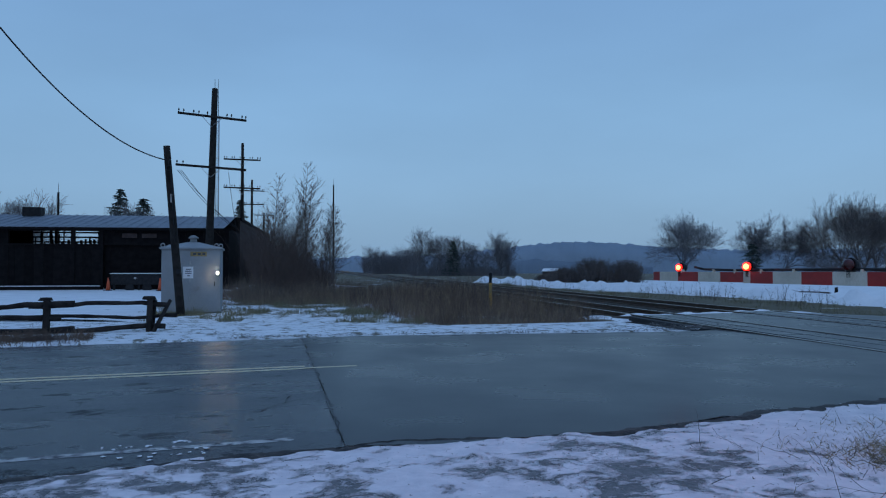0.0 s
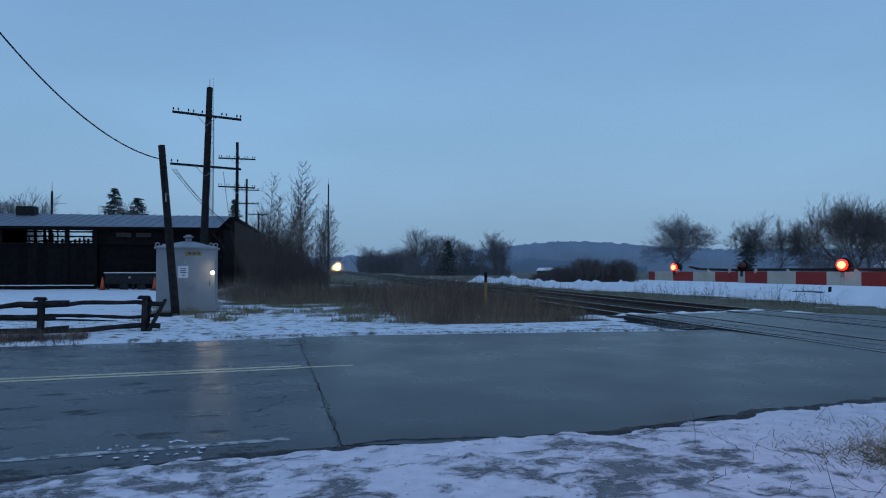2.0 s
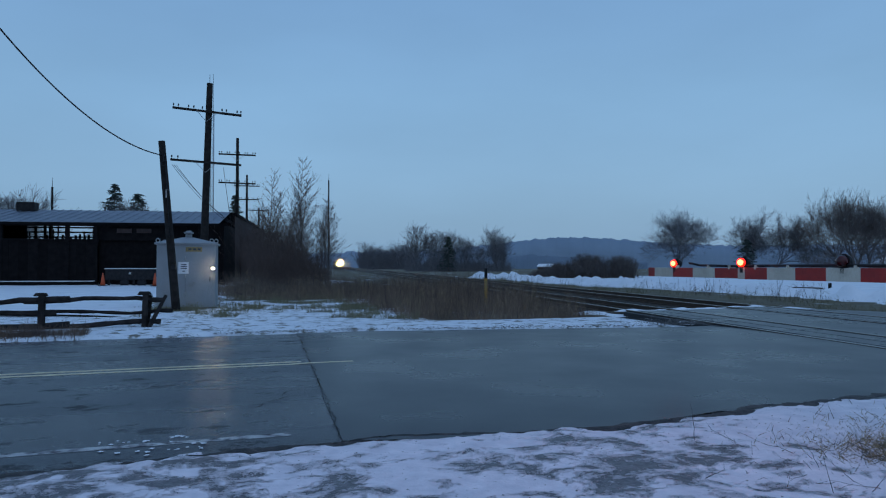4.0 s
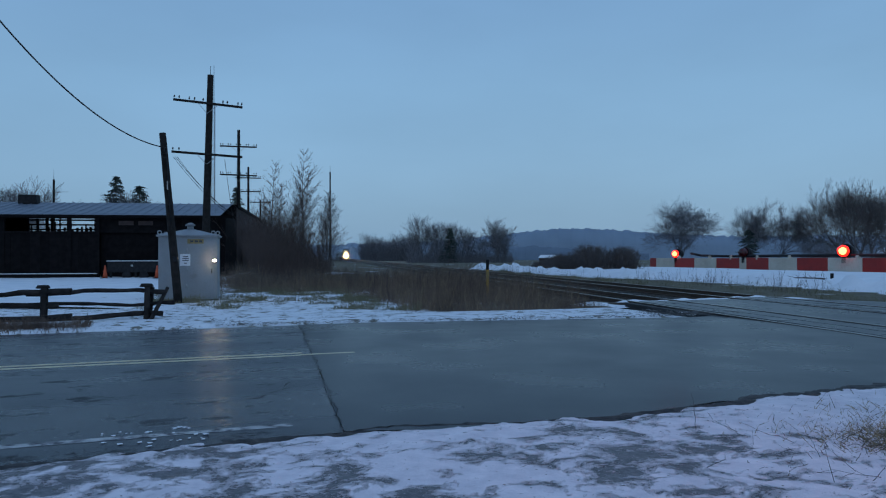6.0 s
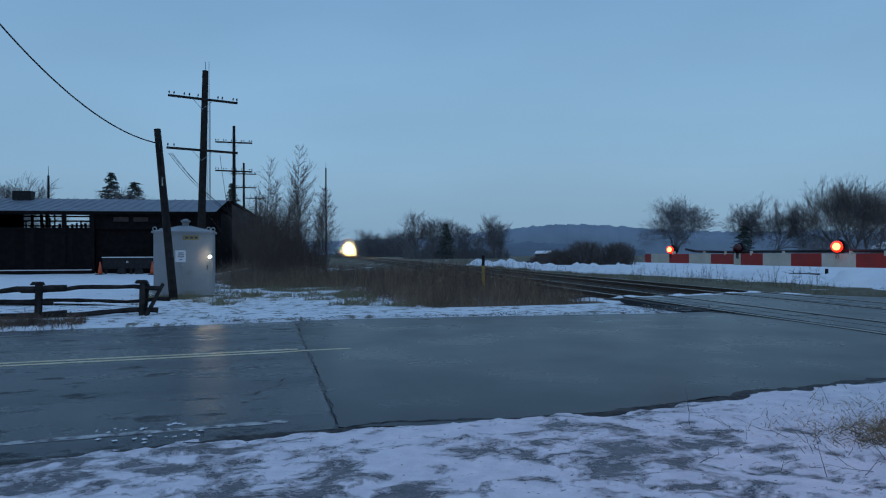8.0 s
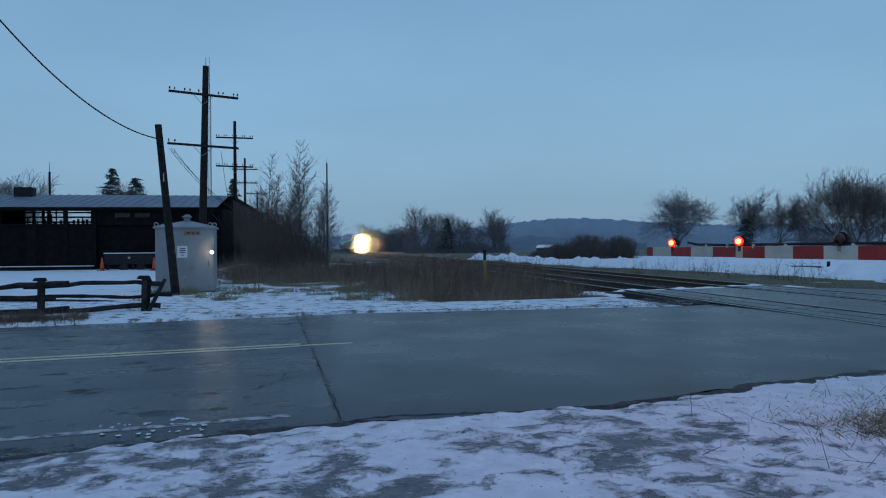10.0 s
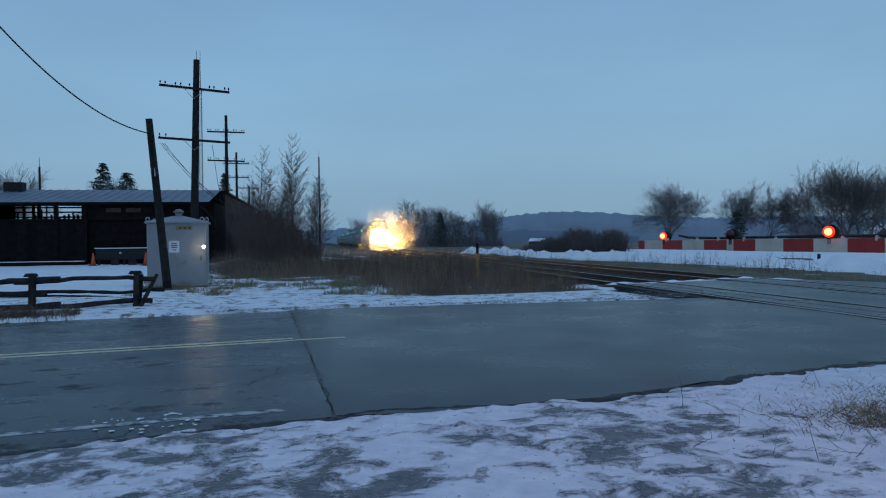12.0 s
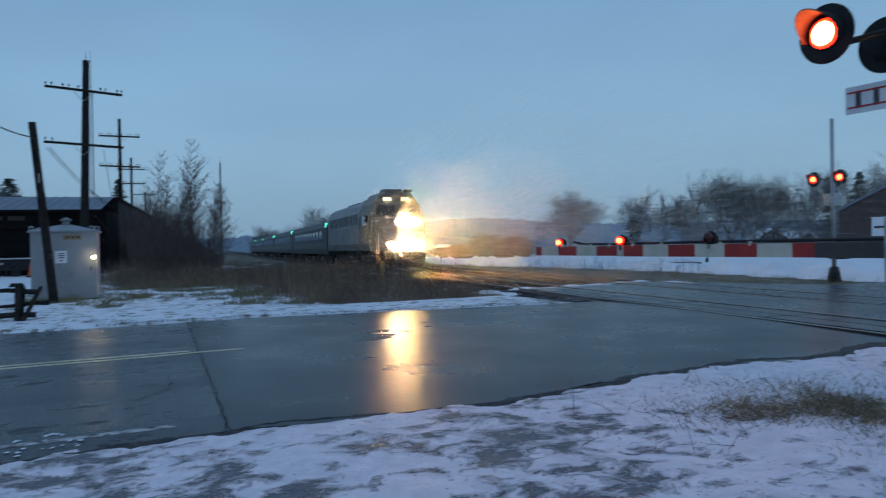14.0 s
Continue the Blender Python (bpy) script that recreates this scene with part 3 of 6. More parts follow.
# ---- crossing: panels and flangeways let into the road ----
def crossing():
    for centre, s0, s1 in ((NEAR_TRACK, 7.2, 20.6), (FAR_TRACK, 7.9, 21.9)):
        t = thing("crossing_panels", TRACK @ pose(centre, 0, 0), "dark rubber flangeways beside rails let into the asphalt", "level crossing", "crossing surfaces of both tracks", "structure")
        for x0, x1, mat in ((-0.68, -0.63, M["crack"]), (0.63, 0.68, M["crack"])):
            bm = bmesh.new()
            box(bm, x0, x1, s0, s1, -0.08, 0.042, 0.004)
            wobble(bm, 0.01, 0.8, x0)
            part("flangeway", bm, mat, t)
        for x0, x1 in ((-0.55, -0.02), (0.02, 0.55)):
            for i in range(4):
                bm = bmesh.new()
                d = (s1 - s0) / 4
                box(bm, x0, x1, s0 + i * d + 0.02, s0 + (i + 1) * d - 0.02, -0.08, 0.044, 0.012)
                part("panel", bm, M["asphalt_new"], t)
        bm = bmesh.new()
        box(bm, -1.5, 1.5, s1 - 0.05, s1 + 0.30, -0.25, 0.0, 0.02)
        part("header_timber", bm, M["tie"], t, "dark timber at the end of the panels")


crossing()


def apron_end(c):
    return 20.7 + 0.25 * (c - 9) if c < 14.5 else max(12.0, 22.1 - 1.35 * (c - 14.5))


def apron():
    """Pavement between and beside the rails past the road's edge, with an open dark side towards the ditch."""
    cs = [9.02, 9.3, 9.55]
    cs += steps(9.8, 10.98, 0.3) + steps(11.25, 13.35, 0.35) + steps(13.6, 14.8, 0.3) + steps(15.05, 22, 0.5)
    verts, faces = [], []
    k = 9
    for c in cs:
        a, b = 11.5, apron_end(c) + 0.12 * fbm(c, 0, 1.4)
        for j in range(k):
            verts.append((c, a + (b - a) * j / (k - 1), 0.030 + 0.006 * fbm(c, j, 0.9) - (0.02 if j == k - 1 else 0)))
    for i in range(len(cs) - 1):
        for j in range(k - 1):
            faces.append((i * k + j, (i + 1) * k + j, (i + 1) * k + j + 1, i * k + j + 1))
    me = bpy.data.meshes.new("crossing_apron")
    me.from_pydata(verts, [], faces)
    me.materials.append(M["asphalt_new"])
    ob = tagged_at(new("crossing_apron", me), TRACK, "worn grey asphalt apron around the rails", "level crossing", "", "structure")
    bm = bmesh.new()
    box(bm, 8.78, 9.0, 14.2, 20.4, -0.30, 0.015, 0.02)
    tagged_at(part("edge_timber", bm, M["crack"]), TRACK, "dark tarred timber along the crossing's edge", "timber", "", "structure")


apron()


def snow_ridge():
    def z(c, q):
        return -0.11 + 0.17 * math.exp(-(q / 0.36) ** 2) * (0.85 + 0.4 * fbm(c, q, 1.3)) - 0.1 * max(0, (abs(c - 11.5) - 3.6) / 1.0)
    us = steps(7.2, 15.8, 0.15)
    ob = sheet("snow_ridge", us, steps(-0.8, 0.8, 0.1), z, M["snow_field"], TRACK, "ploughed ridge of snow across the ballast", "snow")
    for v in ob.data.vertices:
        v.co.y += apron_end(v.co.x) + 0.25 + 0.15 * fbm(v.co.x, 2, 0.9)
    return ob


snow_ridge()


# ---- plants: builders ----
class Wood:
    """Collects tapered tubes into one mesh."""

    def __init__(self):
        self.v, self.f = [], []

    def limb(self, a, b, r0, r1, seg=4):
        d = (b - a)
        if d.length < 1e-5:
            return
        q = d.to_track_quat("Z", "Y")
        base = len(self.v)
        for p, r in ((a, r0), (b, r1)):
            for i in range(seg):
                w = 2 * math.pi * i / seg
                self.v.append(p + q @ Vector((r * math.cos(w), r * math.sin(w), 0)))
        for i in range(seg):
            j = (i + 1) % seg
            self.f.append((base + i, base + j, base + seg + j, base + seg + i))

    def leaf(self, a, b, w):
        """A thin blade from a to b."""
        side = (b - a).cross(Vector((random.uniform(-1, 1), random.uniform(-1, 1), 0.1)))
        side = side.normalized() * w if side.length > 1e-6 else Vector((w, 0, 0))
        base = len(self.v)
        self.v += [a - side, a + side, b]
        self.f.append((base, base + 1, base + 2))

    def done(self, name, mat, parent=None):
        me = bpy.data.meshes.new(name)
        me.from_pydata([tuple(v) for v in self.v], [], self.f)
        me.materials.append(mat)
        ob = new(name, me)
        ob.parent = parent
        return ob


def rand_turn(d, spread):
    return (d + Vector((random.gauss(0, spread), random.gauss(0, spread), random.gauss(0, spread)))).normalized()


def grow(trunk, crown, p, d, length, r, level, last, lift=0.12, spread=0.55, thin=0.012, first=3):
    """A limb of several bent segments that forks; the outer levels go into the crown."""
    into = trunk if level < 2 else crown
    n = 3 if level < last else 2
    for i in range(n):
        d2 = rand_turn(d, 0.16)
        d2.z += lift * (0.4 if level == 0 else 1)
        d2.normalize()
        q = p + d2 * (length / n)
        r2 = max(thin, r * 0.80)
        into.limb(p, q, r, r2, 6 if level < 2 else 3)
        p, d, r = q, d2, r2
        if level < last and (i > 0 or level > 0):
            for _ in range(1 if level == 0 else random.choice((0, 1, 1, 1))):
                grow(trunk, crown, p, rand_turn(d, spread), length * random.uniform(0.58, 0.9), max(thin, r * 0.62), level + 1, last, lift, spread, thin)
    if level < last:
        for _ in range(first if level == 0 else 2):
            grow(trunk, crown, p, rand_turn(d, spread * 0.75), length * random.uniform(0.66, 0.92), max(thin, r * 0.72), level + 1, last, lift, spread, thin)


def bare_tree(m, height, seed, label, mat, last=5, spread=0.55, trunk_r=0.22, first=4, thin=0.014, stem=0.30, name="bare_tree", group="", lift=0.06, wide=1.0):
    random.seed(seed)
    t = thing(name, m, label, "tree", group)
    trunk, crown = Wood(), Wood()
    grow(trunk, crown, Vector((0, 0, -0.3)), Vector((0, 0, 1)), height * stem, trunk_r, 0, last, lift, spread, thin, first)
    top = max((v.z for v in crown.v), default=1)
    k = height / top
    for w in (trunk, crown):
        w.v = [Vector((v.x * k * wide, v.y * k * wide, v.z * k)) for v in w.v]
    trunk.done("trunk", mat, t)
    crown.done("crown", mat, t)
    return t


def sapling(m, height, seed, mat):
    """A narrow upright young tree with steep twigs."""
    random.seed(seed)
    t = thing("sapling", m, "slender leafless sapling with upright twigs in the thicket", "tree", "saplings in the thicket")
    trunk, crown = Wood(), Wood()
    p, d, n = Vector((0, 0, -0.2)), Vector((random.gauss(0, 0.05), random.gauss(0, 0.05), 1)).normalized(), 16
    for i in range(n):
        r = 0.055 * (1 - i / n) + 0.008
        d = rand_turn(d, 0.035)
        q = p + d * (height + 0.2) / n
        trunk.limb(p, q, r, max(0.006, r - 0.0035), 5)
        p = q
        if i > 2:
            for _ in range(5):
                w = random.uniform(0, 6.28)
                e = Vector((math.cos(w), math.sin(w), random.uniform(0.6, 1.5))).normalized()
                a, ln, rr = p, height * random.uniform(0.12, 0.30) * (1.12 - 0.95 * i / n), 0.013
                for k in range(3):
                    b = a + e * ln * 0.42
                    crown.limb(a, b, rr, rr * 0.7, 3)
                    for _ in range(3):
                        crown.limb(b, b + rand_turn(e, 0.45) * ln * random.uniform(0.25, 0.5), 0.007, 0.004, 3)
                    a, rr = b, rr * 0.7
                    e = rand_turn(e, 0.12)
                    e.z += 0.08
    trunk.done("trunk", mat, t)
    crown.done("crown", mat, t)
    return t


def conifer(m, height, seed, width=0.32, label="dark spruce standing behind the shed"):
    random.seed(seed)
    t = thing("conifer", m, label, "tree", "spruces")
    trunk, crown = Wood(), Wood()
    trunk.limb(Vector((0, 0, -0.2)), Vector((0, 0, height * 0.98)), 0.16, 0.02, 6)
    n = int(height * 4)
    for i in range(n):
        z = height * (0.12 + 0.87 * i / n)
        reach = height * width * (1 - i / n) ** 0.85 * random.uniform(0.7, 1.1) + 0.12
        for _ in range(7):
            w = random.uniform(0, 6.28)
            e = Vector((math.cos(w), math.sin(w), random.uniform(-0.35, 0.15)))
            a = Vector((0, 0, z))
            b = a + e * reach
            crown.limb(a, b, 0.02, 0.006, 3)
            for k in range(9):
                s = a.lerp(b, random.uniform(0.2, 1.0))
                crown.leaf(s, s + Vector((random.gauss(0, 0.22), random.gauss(0, 0.22), random.uniform(-0.28, 0.02))), 0.07)
    trunk.done("trunk", M["twig"], t)
    crown.done("crown", M["conifer"], t)
    return t


def thicket(name, count, place, height, mat, label, seed, lean=0.22, r=0.010, fork=3, category="brush"):
    """Many stems rising from the ground with forks, as one mass."""
    random.seed(seed)
    w = Wood()
    for _ in range(count):
        x, y, z = place()
        h = height(x, y) * random.uniform(0.45, 1.1)
        d = Vector((random.gauss(0, lean), random.gauss(0, lean), 1)).normalized()
        p = Vector((x, y, z - 0.05))
        for k in range(4):
            q = p + rand_turn(d, 0.10) * h / 4
            w.limb(p, q, r * (1 - k * 0.18), r * (0.82 - k * 0.18), 3)
            for _ in range(fork if k else 0):
                w.limb(q, q + rand_turn(d, 0.45) * h * random.uniform(0.10, 0.28), r * 0.5, r * 0.3, 3)
            p = q
    return tagged(w.done(name, mat), label, category, "", "stuff")


def weeds(name, count, place, height, mat, label, seed, width=0.006, lean=0.35):
    random.seed(seed)
    w = Wood()
    for _ in range(count):
        spot = place()
        if spot is None:
            continue
        x, y, z = spot
        h = height * random.uniform(0.3, 1.1) * (0.75 + 0.9 * fbm(x, y, 0.8))
        if h < 0.05:
            continue
        a = Vector((x, y, z - 0.03))
        d = Vector((random.gauss(0, lean), random.gauss(0, lean), 1)).normalized()
        b = a + d * h
        w.leaf(a, b, width)
        if random.random() < 0.35:
            s = a.lerp(b, random.uniform(0.5, 0.9))
            w.leaf(s, s + rand_turn(d, 0.7) * h * 0.35, width * 0.8)
    return tagged(w.done(name, mat), label, "grass", "", "stuff")


def across(c, s):
    """Plan place of a point c metres to the side of the camera's foot, s metres along the track."""
    p = TRACK @ Vector((c, s, 0))
    return p.x, p.y


# ---- plants beside the track ----
def thicket_place():
    while True:
        c, s = min(random.uniform(-6.4, 0.5), random.uniform(-6.4, 1.3)), random.uniform(38, 66)
        x, y = across(c, s)
        if c > -0.104 * y + random.gauss(0.75, 0.3):
            return x, y, 0.0


def thicket_height(x, y):
    c = x * 0.987 + y * 0.158
    return max(1.3, min(3.7, 1.9 - 0.55 * c)) * (0.85 + 0.5 * fbm(x, y, 0.35))


thicket("brush_thicket", 4600, thicket_place, thicket_height, M["brush"], "dense leafless reddish-brown brush beside the track", 5, 0.30, 0.008, 4)

for i, (px, py, h) in enumerate(((-9.7, 52.5, 8.9), (-9.2, 50.0, 7.3), (-12.1, 52.0, 7.8), (-11.0, 50.5, 6.4), (-8.2, 51.5, 5.8), (-12.7, 53.5, 6.6), (-10.3, 54.0, 7.4), (-7.9, 53.0, 5.4), (-8.6, 55.5, 6.0), (-11.6, 55.0, 5.6),
                                 (-10.9, 58.0, 6.2), (-9.9, 49.0, 5.2), (-12.3, 50.6, 5.0), (-9.0, 57.5, 5.2), (-7.5, 50.0, 4.3), (-13.6, 60.0, 6.4))):
    sapling(pose(px, py, 0.0), h, 40 + i, M["twig"])


def verge_place():
    while True:
        c, v = random.uniform(-5.5, 7.4), random.uniform(16.2, 40)
        x, y = across(c, (v + 0.179 * c) / 0.983)
        if v < 16.7 + 11.0 * max(0, min(1, (2.4 - c) / 2.2)) + 1.2 * fbm(x, y, 0.5):
            continue
        if fbm(x, y, 0.45) < -0.25 and v < 24:
            continue
        return x, y, ground_height(x, y)


weeds("dry_weeds", 42000, verge_place, 0.95, M["straw"], "tall dry brown weeds beside the track", 11, 0.0045, 0.55)
weeds("pale_weeds", 9000, verge_place, 0.95, M["straw_pale"], "pale seed stalks standing above the dry weeds", 19, 0.004, 0.45)
thicket("weed_stalks", 1500, verge_place, lambda x, y: 1.0, M["brush"], "dark dead weed stalks among the dry grass", 12, 0.15, 0.005, 2, "weeds")


def brush_skirt_place():
    c, s = random.uniform(-6.2, 1.6), 31.5 + abs(random.gauss(0, 1)) * 5
    x, y = across(c, s)
    if fbm(x, y, 0.35) < -0.12 - 0.03 * (s - 32) or c < -0.118 * y:
        return None
    return x, y, 0.0


weeds("soft_weeds", 26000, brush_skirt_place, 0.85, M["straw_grey"], "greyed matted weeds along the foot of the brush", 21, 0.006, 0.5)


def far_verge_place():
    s = random.uniform(8, 75)
    c = random.uniform(16.3, snow_edge(s) + 0.4)
    x, y = across(c, s)
    return x, y, -0.25


weeds("verge_grass", 30000, far_verge_place, 0.42, M["green_grass"], "short dull green and straw winter grass beyond the rails", 13, 0.011)
thicket("verge_stalks", 130, lambda: (*across(random.gauss(18.6, 0.7), random.choice((random.gauss(33, 1.2), random.gauss(27, 0.8), random.gauss(38, 2)))), -0.3), lambda x, y: 1.0, M["brush"], "dead stalks on the verge", 14, 0.25, 0.006, 3, "weeds")


def yard_grass_place():
    x, y = random.uniform(-9.5, -0.5), random.uniform(18.5, 33)
    if fbm(x, y, 0.55) + 0.5 * fbm(x, y, 2.2) < 0.06 - 0.030 * (y - 20):
        return None
    return x, y, 0.05


weeds("yard_grass", 70000, yard_grass_place, 0.22, M["green_grass"], "short grass poking through thin snow beside the relay box", 15, 0.009, 0.5)


def fence_grass_place():
    u, v = random.uniform(-11, -1.7), random.gauss(15.75, 0.26)
    p = ROAD @ Vector((u, v, 0))
    return p.x, p.y, 0.02


weeds("roadside_grass", 17000, fence_grass_place, 0.46, M["straw"], "dry grass tufts along the road edge by the fence", 16, 0.006, 0.5)


def tuft_place():
    u, v = random.gauss(5.35, 0.50), random.gauss(3.80, 0.42)
    if random.random() < 0.45:
        u, v = random.gauss(6.2, 0.7), random.gauss(3.2, 0.6)
    p = ROAD @ Vector((u, v, 0))
    return p.x, p.y, 0.04


weeds("shoulder_tuft", 5200, tuft_place, 0.24, M["straw_pale"], "flattened pale straw tufts on the snowy shoulder", 17, 0.004, 1.5)
weeds("shoulder_stalks", 5200, tuft_place, 0.22, M["straw_grey"], "matted brown dead grass on the snowy shoulder", 22, 0.004, 1.6)
weeds("shoulder_grass", 7000, lambda: (*(ROAD @ Vector((random.gauss(6.5, 0.6), random.gauss(3.0, 0.45), 0))).xy, 0.03), 0.30, M["green_grass"], "dark matted grass on the snowy shoulder", 20, 0.0045, 1.0)
thicket("fallen_twigs", 34, lambda: (*(ROAD @ Vector((random.gauss(4.1, 0.5), random.gauss(4.0, 0.4), 0))).xy, 0.05), lambda x, y: 0.32, M["twig"], "thin fallen twigs on the snow", 18, 2.2, 0.003, 1, "twigs")

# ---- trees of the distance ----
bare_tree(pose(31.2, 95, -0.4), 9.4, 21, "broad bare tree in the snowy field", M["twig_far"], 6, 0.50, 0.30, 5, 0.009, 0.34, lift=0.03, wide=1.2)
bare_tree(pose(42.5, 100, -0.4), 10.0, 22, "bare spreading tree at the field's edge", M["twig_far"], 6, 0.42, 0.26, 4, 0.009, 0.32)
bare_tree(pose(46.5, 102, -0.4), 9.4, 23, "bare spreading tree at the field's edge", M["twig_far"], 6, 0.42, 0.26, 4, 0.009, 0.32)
wood_a = bare_tree(pose(49.5, 92, -0.4), 10.6, 24, "tall bare tree in the roadside wood", M["twig"], 5, 0.42, 0.22, 4, 0.010, 0.30, group="trees of the wood")
wood_b = bare_tree(pose(52.5, 90, -0.4), 11.4, 25, "tall bare tree in the roadside wood", M["twig"], 5, 0.45, 0.24, 4, 0.010, 0.30, group="trees of the wood")
wood_c = bare_tree(pose(56.0, 92, -0.4), 10.8, 26, "tall bare tree in the roadside wood", M["twig"], 5, 0.40, 0.22, 4, 0.010, 0.32, group="trees of the wood")
random.seed(77)
for i in range(14):
    bearing = radians(28.4 + i * 1.25 + random.uniform(-0.3, 0.3))
    reach = random.uniform(100, 125)
    src = (wood_a, wood_b, wood_c)[i % 3]
    copy_thing(src, pose(math.sin(bearing) * reach, math.cos(bearing) * reach, -0.4, 0, 0, random.uniform(0, 360)) @ Matrix.Scale(random.uniform(0.82, 1.22), 4))
conifer(pose(41.0, 97, -0.4), 5.4, 31, 0.42, "dark spreading pine at the field's edge")
conifer(pose(72, 92, -0.4), 11.2, 32, 0.26, "dark spruce in the roadside wood")
conifer(pose(67.5, 92, -0.4), 9.6, 33, 0.28, "dark spruce in the roadside wood")
thicket("wood_underbrush", 1200, lambda: (lambda b, r: (math.sin(b) * r, math.cos(b) * r, -0.4))(radians(random.uniform(26.3, 46)), random.uniform(92, 112)),
        lambda x, y: 3.6 * (1 + 0.9 * fbm(x, y, 0.15)), M["twig"], "dark tangled underbrush at the foot of the wood", 34, 0.3, 0.014, 4)
conifer(pose(-33.6, 76, 0), 10.0, 35, 0.34)
conifer(pose(-32.0, 78, 0), 9.2, 36, 0.36)
conifer(pose(-23.9, 86, 0), 9.8, 37, 0.22)
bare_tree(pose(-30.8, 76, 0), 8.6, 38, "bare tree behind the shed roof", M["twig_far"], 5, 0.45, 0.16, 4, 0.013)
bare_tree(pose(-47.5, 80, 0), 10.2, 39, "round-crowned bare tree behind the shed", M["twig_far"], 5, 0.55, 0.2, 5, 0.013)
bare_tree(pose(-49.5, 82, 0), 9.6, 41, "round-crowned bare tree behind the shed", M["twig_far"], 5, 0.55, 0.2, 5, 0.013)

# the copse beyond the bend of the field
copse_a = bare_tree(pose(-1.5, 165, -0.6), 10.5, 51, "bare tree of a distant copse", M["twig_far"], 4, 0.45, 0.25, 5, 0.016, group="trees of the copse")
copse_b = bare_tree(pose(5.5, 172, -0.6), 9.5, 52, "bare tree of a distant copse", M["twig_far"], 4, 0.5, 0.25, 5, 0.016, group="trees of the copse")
random.seed(78)
for i in range(22):
    px = random.uniform(-6.5, 16.5)
    py = random.uniform(160, 215)
    copy_thing((copse_a, copse_b)[i % 2], pose(px * py / 165, py, -0.6, 0, 0, random.uniform(0, 360)) @ Matrix.Scale(random.uniform(0.55, 1.3) * (0.8 if px > 6 else 1.0), 4))
for i in range(16):
    py = random.uniform(330, 380)
    px = -0.108 + i * 0.0052
    copy_thing((copse_a, copse_b)[i % 2], pose(px * py, py, -0.9, 0, 0, random.uniform(0, 360)) @ Matrix.Scale(random.uniform(0.9, 1.4), 4))
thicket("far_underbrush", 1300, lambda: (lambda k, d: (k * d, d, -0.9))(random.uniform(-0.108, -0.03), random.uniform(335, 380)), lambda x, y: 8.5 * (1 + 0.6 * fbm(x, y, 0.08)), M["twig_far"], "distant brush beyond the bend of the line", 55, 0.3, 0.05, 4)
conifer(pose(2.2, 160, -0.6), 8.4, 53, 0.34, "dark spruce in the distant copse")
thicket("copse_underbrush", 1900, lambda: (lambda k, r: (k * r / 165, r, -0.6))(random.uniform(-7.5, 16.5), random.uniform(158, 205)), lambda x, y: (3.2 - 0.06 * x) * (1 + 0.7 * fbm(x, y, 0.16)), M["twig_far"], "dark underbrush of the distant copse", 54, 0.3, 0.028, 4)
for i, (px, py, wide, h) in enumerate(((12.6, 76, 2.0, 1.5), (15.4, 75, 2.3, 2.3), (18.6, 74, 1.4, 2.1), (11.0, 78, 1.4, 0.9))):
    thicket("field_bush", 900, lambda px=px, py=py, wide=wide: (px + random.gauss(0, wide * 0.42), py + random.gauss(0, wide * 0.4), -0.1), lambda x, y, px=px, wide=wide, h=h: h * max(0.35, 1 - ((x - px) / wide / 1.3) ** 2), M["twig"], "rounded leafless bush in the snowy field", 60 + i, 0.35, 0.016, 5)


def wooded_ridge(name, dist, a0, a1, top, mat, label, seed):
    """A far hill whose outline is broken by rounded tree crowns."""
    verts, faces = [], []
    n = 1500
    for i in range(n + 1):
        a = radians(a0 + (a1 - a0) * i / n)
        s = i / n
        h = top(s) * (1 + 0.05 * fbm(i * 0.012, seed, 1.0))
        along = i / n * radians(a1 - a0) * dist
        crowns = abs(fbm(along * 0.07, seed, 1.0, 3)) * 3.2 + abs(fbm(along * 0.25, seed + 9, 1.0, 3)) * 1.4
        for r, z in ((dist, -12.0), (dist + 10, h * 0.5), (dist + 30, h + crowns * dist / 900), (dist + 90, h * 0.7)):
            verts.append((math.sin(a) * r, math.cos(a) * r, z))
    for i in range(n):
        for j in range(3):
            faces.append((i * 4 + j, (i + 1) * 4 + j, (i + 1) * 4 + j + 1, i * 4 + j + 1))
    me = bpy.data.meshes.new(name)
    me.from_pydata(verts, [], faces)
    me.materials.append(mat)
    me.polygons.foreach_set("use_smooth", [True] * len(faces))
    return tagged(new(name, me), label, "hill", "", "structure")


random.seed(90)
# the haze over these ridges is painted into their materials
wooded_ridge("backdrop", 900, -60, 60, lambda s: 15 + 18 * math.exp(-((s - 0.585) / 0.075) ** 2) + 8 * math.exp(-((s - 0.74) / 0.09) ** 2), M["hill"], "wooded hills on the horizon with haze put into their blue", 3)
wooded_ridge("backdrop", 520, -1, 16, lambda s: 7 * math.exp(-((s - 0.45) / 0.4) ** 2) + 1, M["hill_near"], "nearer band of horizon woods with haze put into their dark blue", 8)
